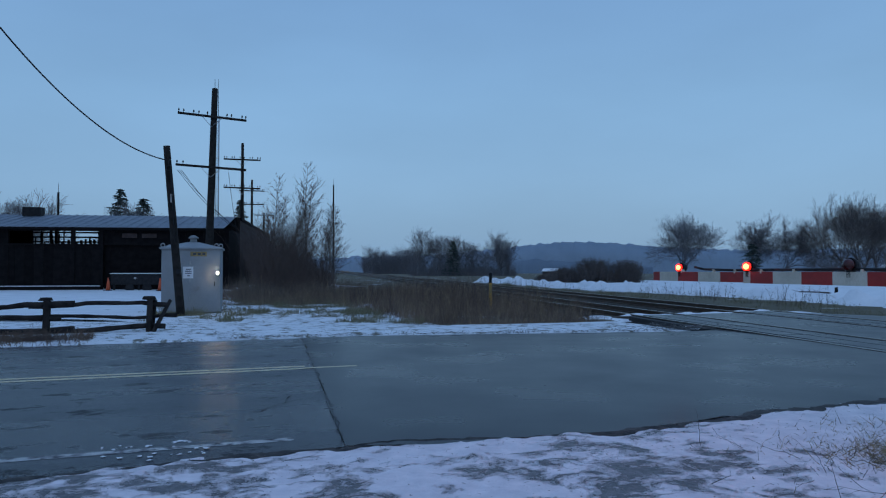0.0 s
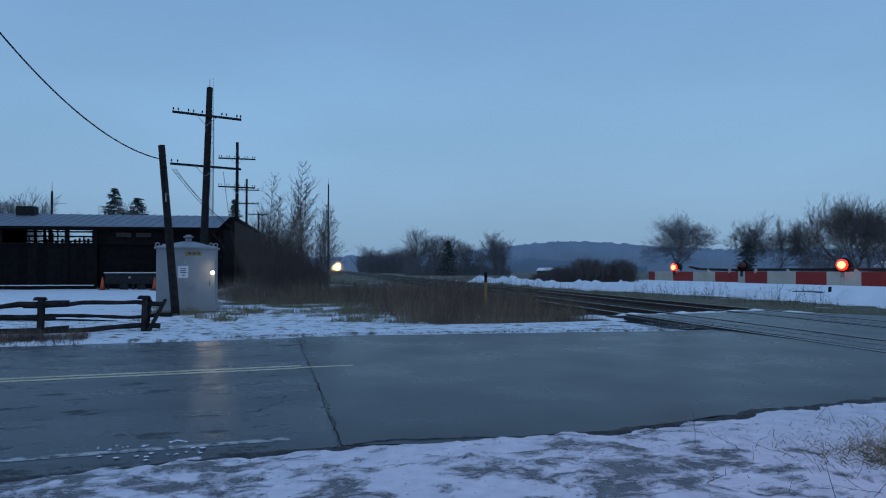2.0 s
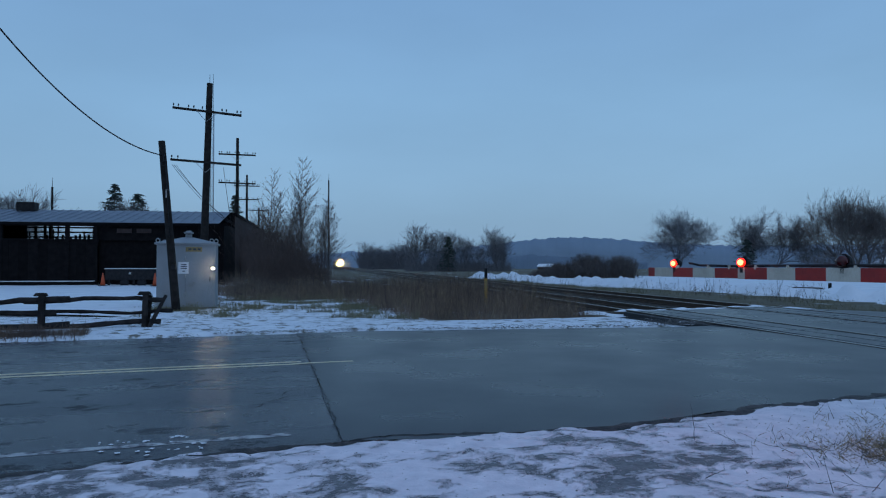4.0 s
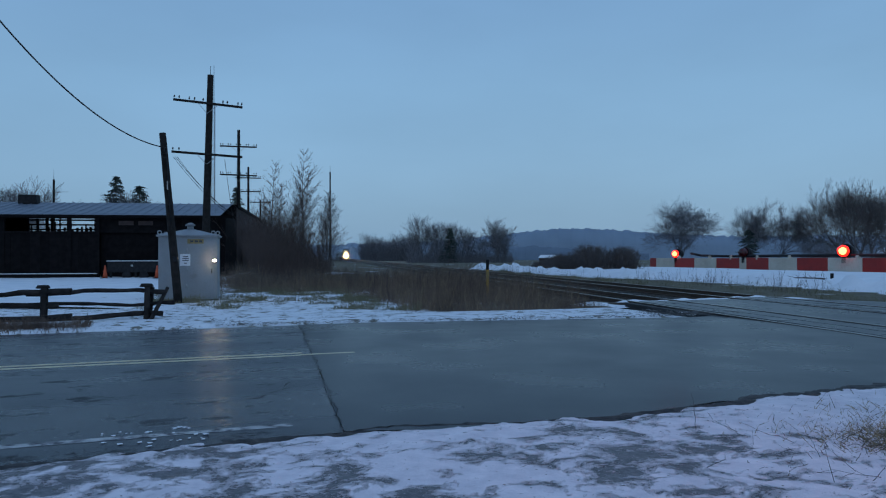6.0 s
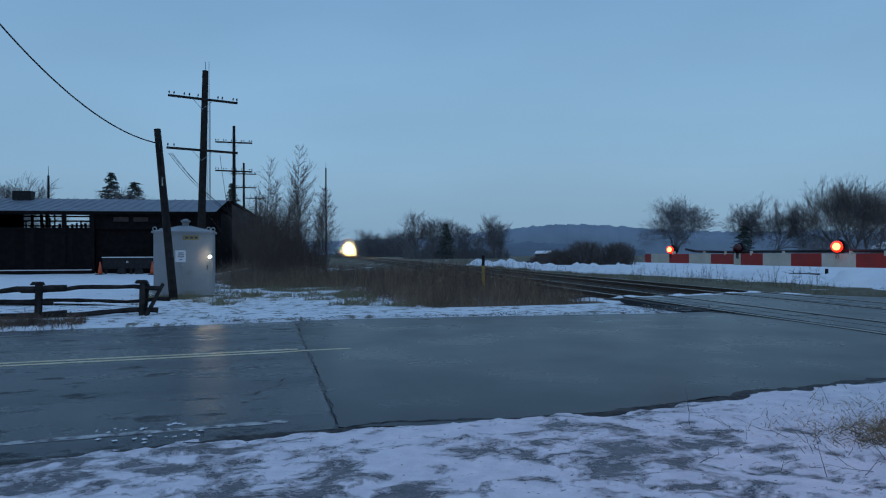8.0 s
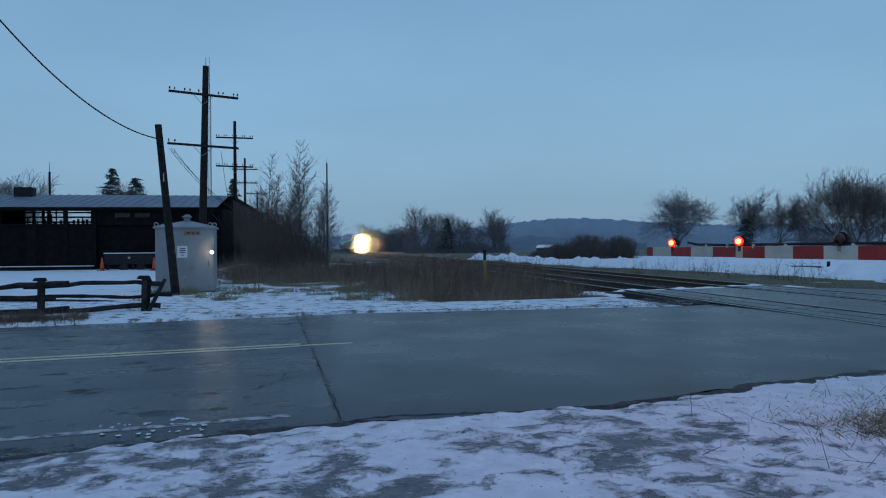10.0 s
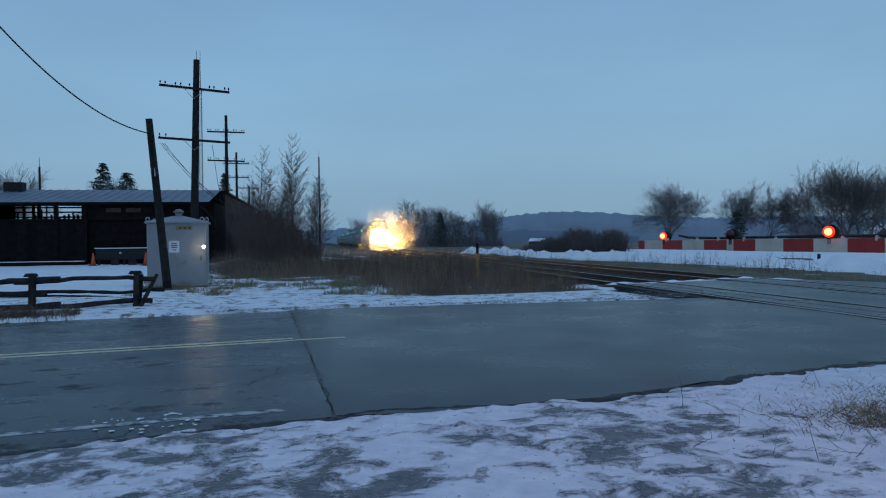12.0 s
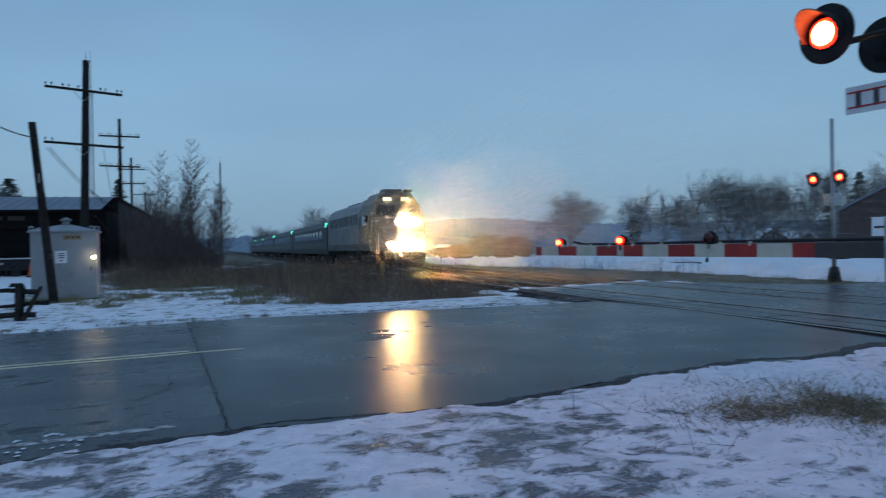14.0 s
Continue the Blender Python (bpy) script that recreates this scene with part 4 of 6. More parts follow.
# ---- relay box ----
def torus(bm, centre, R, r, axis="Y", seg=14, ring=6):
    vs = []
    for i in range(seg):
        a = 2 * math.pi * i / seg
        for j in range(ring):
            b = 2 * math.pi * j / ring
            q = Vector(((R + r * math.cos(b)) * math.cos(a), r * math.sin(b), (R + r * math.cos(b)) * math.sin(a)))
            if axis == "X":
                q = Vector((q.y, q.x, q.z))
            elif axis == "Z":
                q = Vector((q.x, q.z, q.y))
            vs.append(bm.verts.new(q + Vector(centre)))
    for i in range(seg):
        for j in range(ring):
            f = bm.faces.new((vs[i * ring + j], vs[((i + 1) % seg) * ring + j], vs[((i + 1) % seg) * ring + (j + 1) % ring], vs[i * ring + (j + 1) % ring]))
            f.smooth = True
    return bm


def relay_box():
    t = thing("relay_box", pose(-7.95, 23.3, 0.0, 0, 0, 14), "grey metal railway relay box with pitched lid and vent", "relay box")
    hw, hd, h = 0.86, 0.80, 2.02
    bm = bmesh.new()
    box(bm, -hw, hw, -hd, hd, 0.08, h, 0.015)
    body = part("body", bm, M["box_grey"], t)
    bm = bmesh.new()
    box(bm, -hw - 0.05, hw + 0.05, -hd - 0.05, hd + 0.05, -0.05, 0.09, 0.02)
    part("plinth", bm, M["ballast"], t, "low concrete plinth")
    bm = bmesh.new()
    ring = [bm.verts.new(v) for v in ((-hw - 0.06, -hd - 0.06, h), (hw + 0.06, -hd - 0.06, h), (hw + 0.06, hd + 0.06, h), (-hw - 0.06, hd + 0.06, h))]
    low = [bm.verts.new(v.co + Vector((0, 0, 0.05))) for v in ring]
    top = [bm.verts.new(v) for v in ((-0.16, -0.16, h + 0.24), (0.16, -0.16, h + 0.24), (0.16, 0.16, h + 0.24), (-0.16, 0.16, h + 0.24))]
    bm.faces.new(ring[::-1])
    for lo, hi in ((ring, low), (low, top)):
        for i in range(4):
            bm.faces.new((lo[i], lo[(i + 1) % 4], hi[(i + 1) % 4], hi[i]))
    bm.faces.new(top)
    part("lid", bm, M["box_grey"], t)
    bm = bmesh.new()
    tube(bm, (0, 0, h + 0.22), (0, 0, h + 0.36), 0.10, 0.10, 16)
    tube(bm, (0, 0, h + 0.36), (0, 0, h + 0.40), 0.15, 0.15, 16)
    tube(bm, (0, 0, h + 0.40), (0, 0, h + 0.46), 0.14, 0.05, 16)
    part("vent", bm, M["box_grey"], t)
    for x, y in ((-hw + 0.03, -hd + 0.05), (hw - 0.12, -hd + 0.05), (hw + 0.0, -hd + 0.35), (-hw + 0.05, hd - 0.1)):
        bm = bmesh.new()
        torus(bm, (x, y, h + 0.12), 0.055, 0.014)
        part("lifting_ring", bm, M["alu"], t)
    bm = bmesh.new()
    box(bm, -0.02, 0.80, -hd - 0.012, -hd - 0.001, 0.20, h - 0.12, 0.004)
    door = part("door", bm, M["box_grey"], t)
    for z in (0.5, 1.05, 1.6):
        bm = bmesh.new()
        tube(bm, (-0.03, -hd - 0.02, z - 0.06), (-0.03, -hd - 0.02, z + 0.06), 0.014, 0.014, 8)
        part("hinge", bm, M["alu"], door)
    bm = bmesh.new()
    tube(bm, (0.70, -hd - 0.01, 1.0), (0.70, -hd - 0.06, 1.0), 0.012, 0.012, 8)
    tube(bm, (0.70, -hd - 0.06, 1.02), (0.70, -hd - 0.06, 0.88), 0.012, 0.012, 8)
    part("handle", bm, M["black"], door)
    bm = bmesh.new()
    box(bm, -0.23, 0.07, -hd - 0.022, -hd - 0.014, 1.12, 1.48, 0.003)
    sign = part("sign", bm, M["sign_white"], t, "white notice plate with worn dark lettering")
    for i, (w, z) in enumerate(((0.16, 1.40), (0.18, 1.34), (0.18, 1.28), (0.08, 1.20))):
        bm = bmesh.new()
        box(bm, -w / 2 - 0.07, w / 2 - 0.07, -hd - 0.0245, -hd - 0.0225, z - 0.014, z + 0.014)
        part("text_bar", bm, M["sign_ink"], sign)
    bm = bmesh.new()
    box(bm, -0.02, 0.46, -hd - 0.022, -hd - 0.014, 1.80, 1.94, 0.003)
    amber = part("sign", bm, M["sign_amber"], t, "faded amber warning plate")
    for x in (0.06, 0.20, 0.33):
        bm = bmesh.new()
        box(bm, x, x + 0.09, -hd - 0.0245, -hd - 0.0225, 1.84, 1.90)
        part("text_bar", bm, M["sign_ink"], amber)
    bm = bmesh.new()
    box(bm, 0.74, 0.84, -hd - 0.08, -hd - 0.001, 1.22, 1.34, 0.015)
    lamp = part("lamp", bm, M["black"], t, "small lit bulkhead lamp")
    bm = bmesh.new()
    bmesh.ops.create_uvsphere(bm, u_segments=14, v_segments=8, radius=0.042, matrix=pose(0.79, -hd - 0.09, 1.28))
    part("lens", bm, M["porch"], lamp)
    return t


relay_box()


# ---- poles and wires ----
def insulator(bm, x, z):
    tube(bm, (x, 0, z), (x, 0, z + 0.08), 0.012, 0.012, 6)
    tube(bm, (x, 0, z + 0.08), (x, 0, z + 0.19), 0.045, 0.03, 8)


def utility_pole(x, y, base_r, top_z, arms, lean, label, tilt=0.0, spike=0.0):
    t = thing("utility_pole", pose(x, y, 0, 0, 0, 9), label, "utility pole", "poles along the track")
    bm = bmesh.new()
    zs = steps(-0.3, top_z, 1.4)
    swept(bm, [(lean * z / top_z, 0, z) for z in zs], [base_r * (1 - 0.3 * (z + 0.3) / (top_z + 0.3)) for z in zs], 10)
    part("pole", bm, M["pole_wood"], t)
    for z, half, shift, drop, seats in arms:
        off = lean * z / top_z + shift
        bm = bmesh.new()
        box(bm, -half, half, -0.055, 0.055, -0.06, 0.06, 0.01)
        m = pose(off, -base_r * 0.75 - 0.05, z, 0, drop, 0)
        arm = part("crossarm", bm, M["pole_wood"], t, "", m)
        for k in seats:
            bm = bmesh.new()
            insulator(bm, k * half, 0.06)
            part("insulator", bm, M["black"], arm)
        for side in (-1, 1):
            bm = bmesh.new()
            tube(bm, (side * 0.55, -0.07, -0.03), (0, 0.0, -0.55), 0.014, 0.014, 6)
            part("brace", bm, M["alu"], arm)
    if spike:
        bm = bmesh.new()
        tube(bm, (lean, 0, top_z - 0.2), (lean, 0, top_z + spike), 0.02, 0.01, 6)
        part("spike", bm, M["black"], t)
    return t


TEN = (-0.97, -0.84, -0.55, -0.42, -0.12, 0.12, 0.42, 0.55, 0.84, 0.97)
utility_pole(-12.86, 40, 0.23, 11.35, ((9.75, 1.82, -0.05, 5.2, (-0.98, -0.84, -0.55, -0.40, -0.15, 0.42, 0.55, 0.86, 0.97)), (6.97, 1.86, -0.02, 3.6, (-0.97, -0.80))), 0.30, "tall tarred wooden pole with two crossarms of insulators", 0, 0.5)
utility_pole(-17.33, 63, 0.17, 12.3, ((10.85, 1.54, 0, 1.0, TEN), (8.4, 1.54, 0, 1.5, TEN)), 0.0, "wooden pole with two crossarms of insulators")
utility_pole(-23.3, 89, 0.17, 12.3, ((10.95, 1.5, 0, 0.5, TEN), (9.3, 1.5, 0, 0.5, TEN)), 0.0, "wooden pole with two crossarms of insulators")
utility_pole(-28.2, 115, 0.17, 10.3, ((9.9, 1.6, 0, 0.5, TEN),), 0.0, "distant wooden pole with one crossarm")


def cable(points, r, label, name="cable", group=""):
    cu = bpy.data.curves.new(name, "CURVE")
    cu.dimensions, cu.bevel_depth, cu.bevel_resolution = "3D", r, 1
    sp = cu.splines.new("POLY")
    sp.points.add(len(points) - 1)
    for p, q in zip(sp.points, points):
        p.co = (*q, 1)
    cu.materials.append(M["wire"])
    return tagged(new(name, cu), label, "cable", group)


def span(a, b, sag, s0=0.0, s1=1.0, n=24):
    a, b = Vector(a), Vector(b)
    out = []
    for i in range(n + 1):
        s = s0 + (s1 - s0) * i / n
        p = a.lerp(b, s)
        p.z -= 4 * sag * s * (1 - s)
        out.append(p)
    return out


def leaning_pole():
    t = thing("leaning_pole", pose(-7.62, 21.4, 0), "short dark wooden pole leaning beside the relay box", "pole")
    bm = bmesh.new()
    swept(bm, [(-0.50 * s, 0.0, -0.3 + 5.32 * s) for s in steps(0, 1, 0.125)], [0.125 - 0.03 * s for s in steps(0, 1, 0.125)], 10)
    part("pole", bm, M["pole_wood"], t)
    bm = bmesh.new()
    tube(bm, (-0.20, -0.11, 2.2), (-0.34, -0.11, 4.4), 0.018, 0.018, 6)
    part("conduit", bm, M["black"], t)
    bm = bmesh.new()
    box(bm, -0.12, 0.0, -0.20, -0.10, 1.25, 1.40, 0.01)
    part("junction_box", bm, M["black"], t)
    bm = bmesh.new()
    box(bm, -0.33, -0.27, -0.115, -0.10, 3.35, 3.6, 0.003)
    part("pole_tag", bm, M["alu"], t)
    bm = bmesh.new()
    torus(bm, (-0.36, -0.12, 4.5), 0.09, 0.012, "X")
    torus(bm, (-0.40, -0.10, 4.35), 0.07, 0.012)
    part("cable_loop", bm, M["wire"], t)
    return t


leaning_pole()
cable(span((-8.08, 21.4, 4.6), (-10.0, 2.0, 18.6), 3.77, 0.0, 0.52, 30), 0.017, "black overhead cable sagging to the leaning pole")
for k, (dx, z0) in enumerate(((-1.55, 6.8), (-1.35, 6.8), (-1.45, 6.8), (1.1, 6.7))):
    cable(span((-12.86 + dx, 39.8 + dx * 0.16, z0), (-12.5 + k * 0.12, 43.5, 3.9 if k < 3 else 2.9), 0.25), 0.012, "slack wire hanging from the crossarm", group="slack wires")


def lattice_mast():
    t = thing("lattice_mast", pose(-19.15, 62, 0), "slim steel lattice radio mast behind the shed", "mast")
    w, h = 0.14, 14.4
    corners = ((-w, -w), (w, -w), (0, w))
    for x, y in corners:
        bm = bmesh.new()
        tube(bm, (x, y, 0), (x, y, h), 0.022, 0.022, 6)
        part("leg", bm, M["alu"], t)
    bm = bmesh.new()
    for i in range(int(h / 0.4)):
        z = i * 0.4
        for (a, b) in ((0, 1), (1, 2), (2, 0)):
            tube(bm, (*corners[a], z), (*corners[b], z + 0.4), 0.010, 0.010, 4, False)
            tube(bm, (*corners[a], z), (*corners[b], z), 0.010, 0.010, 4, False)
    part("bracing", bm, M["alu"], t)
    bm = bmesh.new()
    tube(bm, (0, 0, h), (0, 0, h + 3.2), 0.03, 0.012, 6)
    part("antenna", bm, M["black"], t)
    return t


lattice_mast()
for x, y, z, label in ((-16.5, 110, 14.5, "thin bare pole standing above the brush"), (-36.9, 70, 9.2, "distant bare pole behind the shed")):
    t = thing("bare_pole", pose(x, y, 0), label, "pole")
    bm = bmesh.new()
    tube(bm, (0, 0, -0.3), (0, 0, z - 0.4), 0.13, 0.10, 8)
    part("pole", bm, M["pole_wood"], t)
    bm = bmesh.new()
    tube(bm, (0, 0, z - 0.4), (0, 0, z + 0.5), 0.025, 0.015, 6)
    part("spike", bm, M["black"], t)


# ---- rail fence ----
def rail_fence():
    t = thing("rail_fence", ROAD @ pose(0, 17.35, 0), "weathered split-rail fence of dark posts and rails", "fence")
    posts = [-0.74, -2.76, -4.8, -6.85, -8.9]
    for i, u in enumerate(posts):
        bm = bmesh.new()
        for dy in (-0.10, 0.10):
            tube(bm, (u, dy, -0.15), (u + 0.02, dy, 0.74), 0.065, 0.058, 8)
        wobble(bm, 0.02, 3.0, i)
        p = part("post", bm, M["old_wood"], t)
        bm = bmesh.new()
        tube(bm, (u, 0, 0.74), (u, 0, 0.81), 0.15, 0.11, 8)
        wobble(bm, 0.02, 4.0, i)
        part("post_cap", bm, M["old_wood"], p)
    random.seed(8)
    for i in range(4):
        for z, off in ((0.12, 0.0), (0.38, 0.03), (0.64, -0.02)):
            a, b = posts[i] + random.uniform(0.25, 0.6), posts[i + 1] - random.uniform(0.25, 0.65)
            off += 0.035 * (-1) ** i
            bm = bmesh.new()
            ra = random.uniform(0.042, 0.062) * (1.35 if z < 0.2 else 1.0)
            row = steps(0, 1, 0.1)
            swept(bm, [(a + (b - a) * s, off + random.uniform(-0.01, 0.01), z + 0.03 * math.sin(5 * s + i * 2 + z * 9) + random.uniform(-0.012, 0.012)) for s in row], [ra * (1 - 0.25 * s) * random.uniform(0.85, 1.12) for s in row], 7)
            wobble(bm, 0.025, 4.0, i + z)
            part("rail", bm, M["old_wood"], t)
    for k in range(2):
        bm = bmesh.new()
        tube(bm, (posts[0] + 0.05, -0.25 + 0.5 * k, -0.05), (posts[0] + 0.42 - 0.3 * k, 0.08, 0.72), 0.05, 0.04, 7)
        wobble(bm, 0.02, 4.0, k)
        part("brace", bm, M["old_wood"], t)
    return t


rail_fence()


# ---- shed and hall ----
def shed():
    m = TRACK @ pose(-6.29, 49.6, 0.0)
    t = thing("shed", m, "long dark open-sided shed with a frosted metal roof", "shed")
    W0, D = -42, 6.0

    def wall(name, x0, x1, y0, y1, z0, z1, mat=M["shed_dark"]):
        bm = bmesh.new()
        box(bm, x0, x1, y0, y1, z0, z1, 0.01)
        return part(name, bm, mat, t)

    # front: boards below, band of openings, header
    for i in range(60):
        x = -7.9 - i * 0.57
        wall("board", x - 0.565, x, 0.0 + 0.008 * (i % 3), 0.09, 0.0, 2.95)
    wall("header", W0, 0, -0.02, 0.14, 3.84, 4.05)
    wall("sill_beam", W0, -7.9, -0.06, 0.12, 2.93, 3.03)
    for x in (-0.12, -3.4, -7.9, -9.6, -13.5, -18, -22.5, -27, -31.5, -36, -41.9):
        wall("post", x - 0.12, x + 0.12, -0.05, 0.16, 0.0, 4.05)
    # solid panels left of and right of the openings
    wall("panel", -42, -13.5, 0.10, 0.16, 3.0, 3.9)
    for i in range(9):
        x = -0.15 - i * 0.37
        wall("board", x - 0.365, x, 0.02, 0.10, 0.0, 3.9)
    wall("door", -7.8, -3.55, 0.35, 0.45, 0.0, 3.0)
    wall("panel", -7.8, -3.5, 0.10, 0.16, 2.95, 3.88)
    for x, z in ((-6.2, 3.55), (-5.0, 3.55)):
        wall("panel", x - 0.45, x + 0.45, 0.05, 0.098, z - 0.12, z + 0.16, M["shed_side"])
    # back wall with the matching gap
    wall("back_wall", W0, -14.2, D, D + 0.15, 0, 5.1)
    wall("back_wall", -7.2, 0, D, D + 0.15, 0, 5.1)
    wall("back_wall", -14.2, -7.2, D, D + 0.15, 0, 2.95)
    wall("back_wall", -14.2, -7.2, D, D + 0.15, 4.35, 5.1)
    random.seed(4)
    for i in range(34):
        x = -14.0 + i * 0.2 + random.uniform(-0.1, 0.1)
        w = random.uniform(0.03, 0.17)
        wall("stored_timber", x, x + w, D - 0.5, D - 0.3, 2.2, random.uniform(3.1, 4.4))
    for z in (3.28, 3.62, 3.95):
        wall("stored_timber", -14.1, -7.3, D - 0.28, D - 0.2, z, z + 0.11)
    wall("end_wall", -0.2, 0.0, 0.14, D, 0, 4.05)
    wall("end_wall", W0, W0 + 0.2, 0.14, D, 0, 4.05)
    bm = bmesh.new()
    box(bm, W0, 0, 0.2, D - 0.1, -0.2, 0.06)
    part("floor_slab", bm, M["ground"], t)
    # snow lying on the sill at the foot
    bm = bmesh.new()
    box(bm, -14.5, -7.9, -0.28, -0.02, 0.0, 0.32, 0.05)
    part("step", bm, M["shed_dark"], t)
    bm = bmesh.new()
    box(bm, -14.5, -7.9, -0.27, -0.03, 0.32, 0.37, 0.02)
    part("snow_cap", bm, M["snow_field"], t, "thin line of snow")
    # roof sheets with raised seams
    bm = bmesh.new()
    n = 70
    seq = []
    for i in range(n):
        x0 = W0 - 0.3 + 42.5 * i / n
        for x, dz in ((x0, 0.0), (x0 + 0.03, 0.05), (x0 + 0.07, 0.05), (x0 + 0.10, 0.0)):
            seq.append((bm.verts.new((x, -0.45, 4.02 + dz)), bm.verts.new((x, D + 0.3, 5.28 + dz))))
    for a, b in zip(seq, seq[1:]):
        bm.faces.new((a[0], b[0], b[1], a[1]))
    roof = part("roof", bm, M["shed_roof"], t, "ribbed metal roof white with frost")
    solid = roof.modifiers.new("thickness", "SOLIDIFY")
    solid.thickness = 0.05
    bm = bmesh.new()
    box(bm, W0, 0.25, -0.50, -0.44, 3.90, 4.06, 0.01)
    part("fascia", bm, M["shed_dark"], t)
    bm = bmesh.new()
    box(bm, -14.6, -13.4, 5.2, 6.0, 5.1, 5.75, 0.04)
    part("roof_vent", bm, M["black"], t)

    h = thing("brick_hall", m, "plain brown brick hall behind the shed", "building")

    def brick_wall(name, x0, x1, y0, y1, z0, z1, mat=M["shed_side"]):
        bm = bmesh.new()
        box(bm, x0, x1, y0, y1, z0, z1, 0.01)
        return part(name, bm, mat, h)

    y0, y1 = D + 0.2, 34.0
    gaps = [(9.5, 10.8, 0.0, 3.6), (15.0, 16.0, 1.2, 3.4), (21, 22, 1.2, 3.4), (27, 28, 1.2, 3.4)]
    y = y0
    for a, b, lo, hi in gaps:
        brick_wall("wall", -0.3, 0.0, y, a, 0, 5.0)
        if lo:
            brick_wall("wall", -0.3, 0.0, a, b, 0, lo)
        brick_wall("wall", -0.3, 0.0, a, b, hi, 5.0)
        pane = brick_wall("window" if lo else "door", -0.22, -0.16, a, b, lo, hi, M["glass"] if lo else M["shed_dark"])
        y = b
    brick_wall("wall", -0.3, 0.0, y, y1, 0, 5.0)
    brick_wall("wall", -7.0, -0.3, y1 - 0.3, y1, 0, 5.0)
    brick_wall("wall", -7.0, -6.7, y0, y1 - 0.3, 0, 5.0)
    brick_wall("roof", -7.1, 0.12, y0 - 0.02, y1 + 0.1, 5.0, 5.22, M["shed_dark"])
    return t


shed()


def yard_things():
    m = pose(-18.85, 45.6, 0.1, 0, 0, 9)
    t = thing("low_trailer", m, "low dark flatbed trailer with snow on its deck edge", "trailer")
    bm = bmesh.new()
    box(bm, -1.62, 1.62, -0.5, 0.8, 0.35, 1.02, 0.03)
    part("bed", bm, M["black"], t)
    bm = bmesh.new()
    box(bm, -1.66, 1.66, -0.54, 0.84, 1.02, 1.07, 0.01)
    part("deck", bm, M["sign_white"], t, "snow-whitened deck")
    for x in (-1.45, 1.45, 0.0):
        bm = bmesh.new()
        box(bm, x - 0.06, x + 0.06, -0.4, -0.28, -0.15, 0.36, 0.01)
        part("leg", bm, M["black"], t)
    for x in (-0.5, 0.5):
        bm = bmesh.new()
        tube(bm, (x, -0.55, 0.15), (x, -0.40, 0.15), 0.26, 0.26, 18)
        part("wheel", bm, M["black"], t)
    bm = bmesh.new()
    box(bm, -0.25, -0.12, -0.515, -0.501, 0.7, 0.82, 0.005)
    part("reflector", bm, M["alu"], t)
    for x, y in ((-20.3, 44.4), (-17.15, 44.4)):
        c = thing("traffic_cone", pose(x, y, 0.10), "orange traffic cone on the snowy yard", "traffic cone", "cones before the shed")
        bm = bmesh.new()
        box(bm, -0.2, 0.2, -0.2, 0.2, 0, 0.04, 0.01)
        part("base", bm, M["black"], c)
        bm = bmesh.new()
        tube(bm, (0, 0, 0.04), (0, 0, 0.78), 0.15, 0.03, 14)
        part("cone", bm, M["orange"], c)


yard_things()


def marker_post():
    t = thing("marker_post", pose(1.66, 25.6, ground_height(1.66, 25.6)), "yellow buried-line marker post with dark cap", "marker post")
    bm = bmesh.new()
    box(bm, -0.05, 0.05, -0.03, 0.03, -0.1, 0.98, 0.012)
    part("post", bm, M["post_yellow"], t)
    bm = bmesh.new()
    box(bm, -0.052, 0.052, -0.032, 0.032, 0.98, 1.34, 0.012)
    part("cap", bm, M["black"], t)
    bm = bmesh.new()
    box(bm, -0.04, 0.04, -0.036, -0.0325, 0.62, 0.92)
    part("label_plate", bm, M["sign_amber"], t)


marker_post()


# ---- the gate over the near lane ----
ARM_X, ARM_Y, ARM_Z = 3.20, 10.75, 1.30
U_ARM = ARM_X * 0.943 + ARM_Y * 0.332
V_TIP = -ARM_X * 0.332 + ARM_Y * 0.943
drums = []


def arm_lamp(parent, y, z, r, steady):
    """A round lamp on the arm whose coloured drum turns to flash."""
    bm = bmesh.new()
    tube(bm, (0.085, y, z), (0.015, y, z), r * 0.85, r * 1.12, 18)
    lamp = part("lamp", bm, M["black"], parent)
    bm = bmesh.new()
    torus(bm, (0.015, y, z), r * 1.08, r * 0.14, "X", 18, 6)
    part("rim", bm, M["black"], lamp)
    bm = bmesh.new()
    box(bm, -0.02, 0.06, y - 0.03, y + 0.03, z - r - 0.07, z - r * 0.7, 0.005)
    part("bracket", bm, M["black"], lamp)
    lens(lamp, (-0.012, y, z), r * 1.0, steady, 1.0)


def lens(lamp, at, r, phase, squash=0.6, hot=False):
    """A drum lens: a glowing half and a dark half. It faces -x."""
    bm = bmesh.new()
    bmesh.ops.create_uvsphere(bm, u_segments=24, v_segments=20, radius=r, matrix=pose(0, 0, 0, 0, 90, 0))
    for v in bm.verts:
        v.co.x *= squash
    for f in bm.faces:
        c = f.calc_center_median()
        f.smooth = True
        f.material_index = 0 if c.x > -0.42 * r * squash else (2 if math.hypot(c.y, c.z) < r * (0.74 if hot else 0.58) else 1)
    ob = part("lens", bm, [M["red_dark"], M["red_hot" if hot else "red_lit"], M["core_hot" if hot else "core_lit"]], lamp, "", pose(*at))
    if squash == 1.0:
        ob.matrix_basis = pose(*at, 0, 0, 28)
    if phase is not None:
        drums.append((ob, at, phase, 28))
    return ob


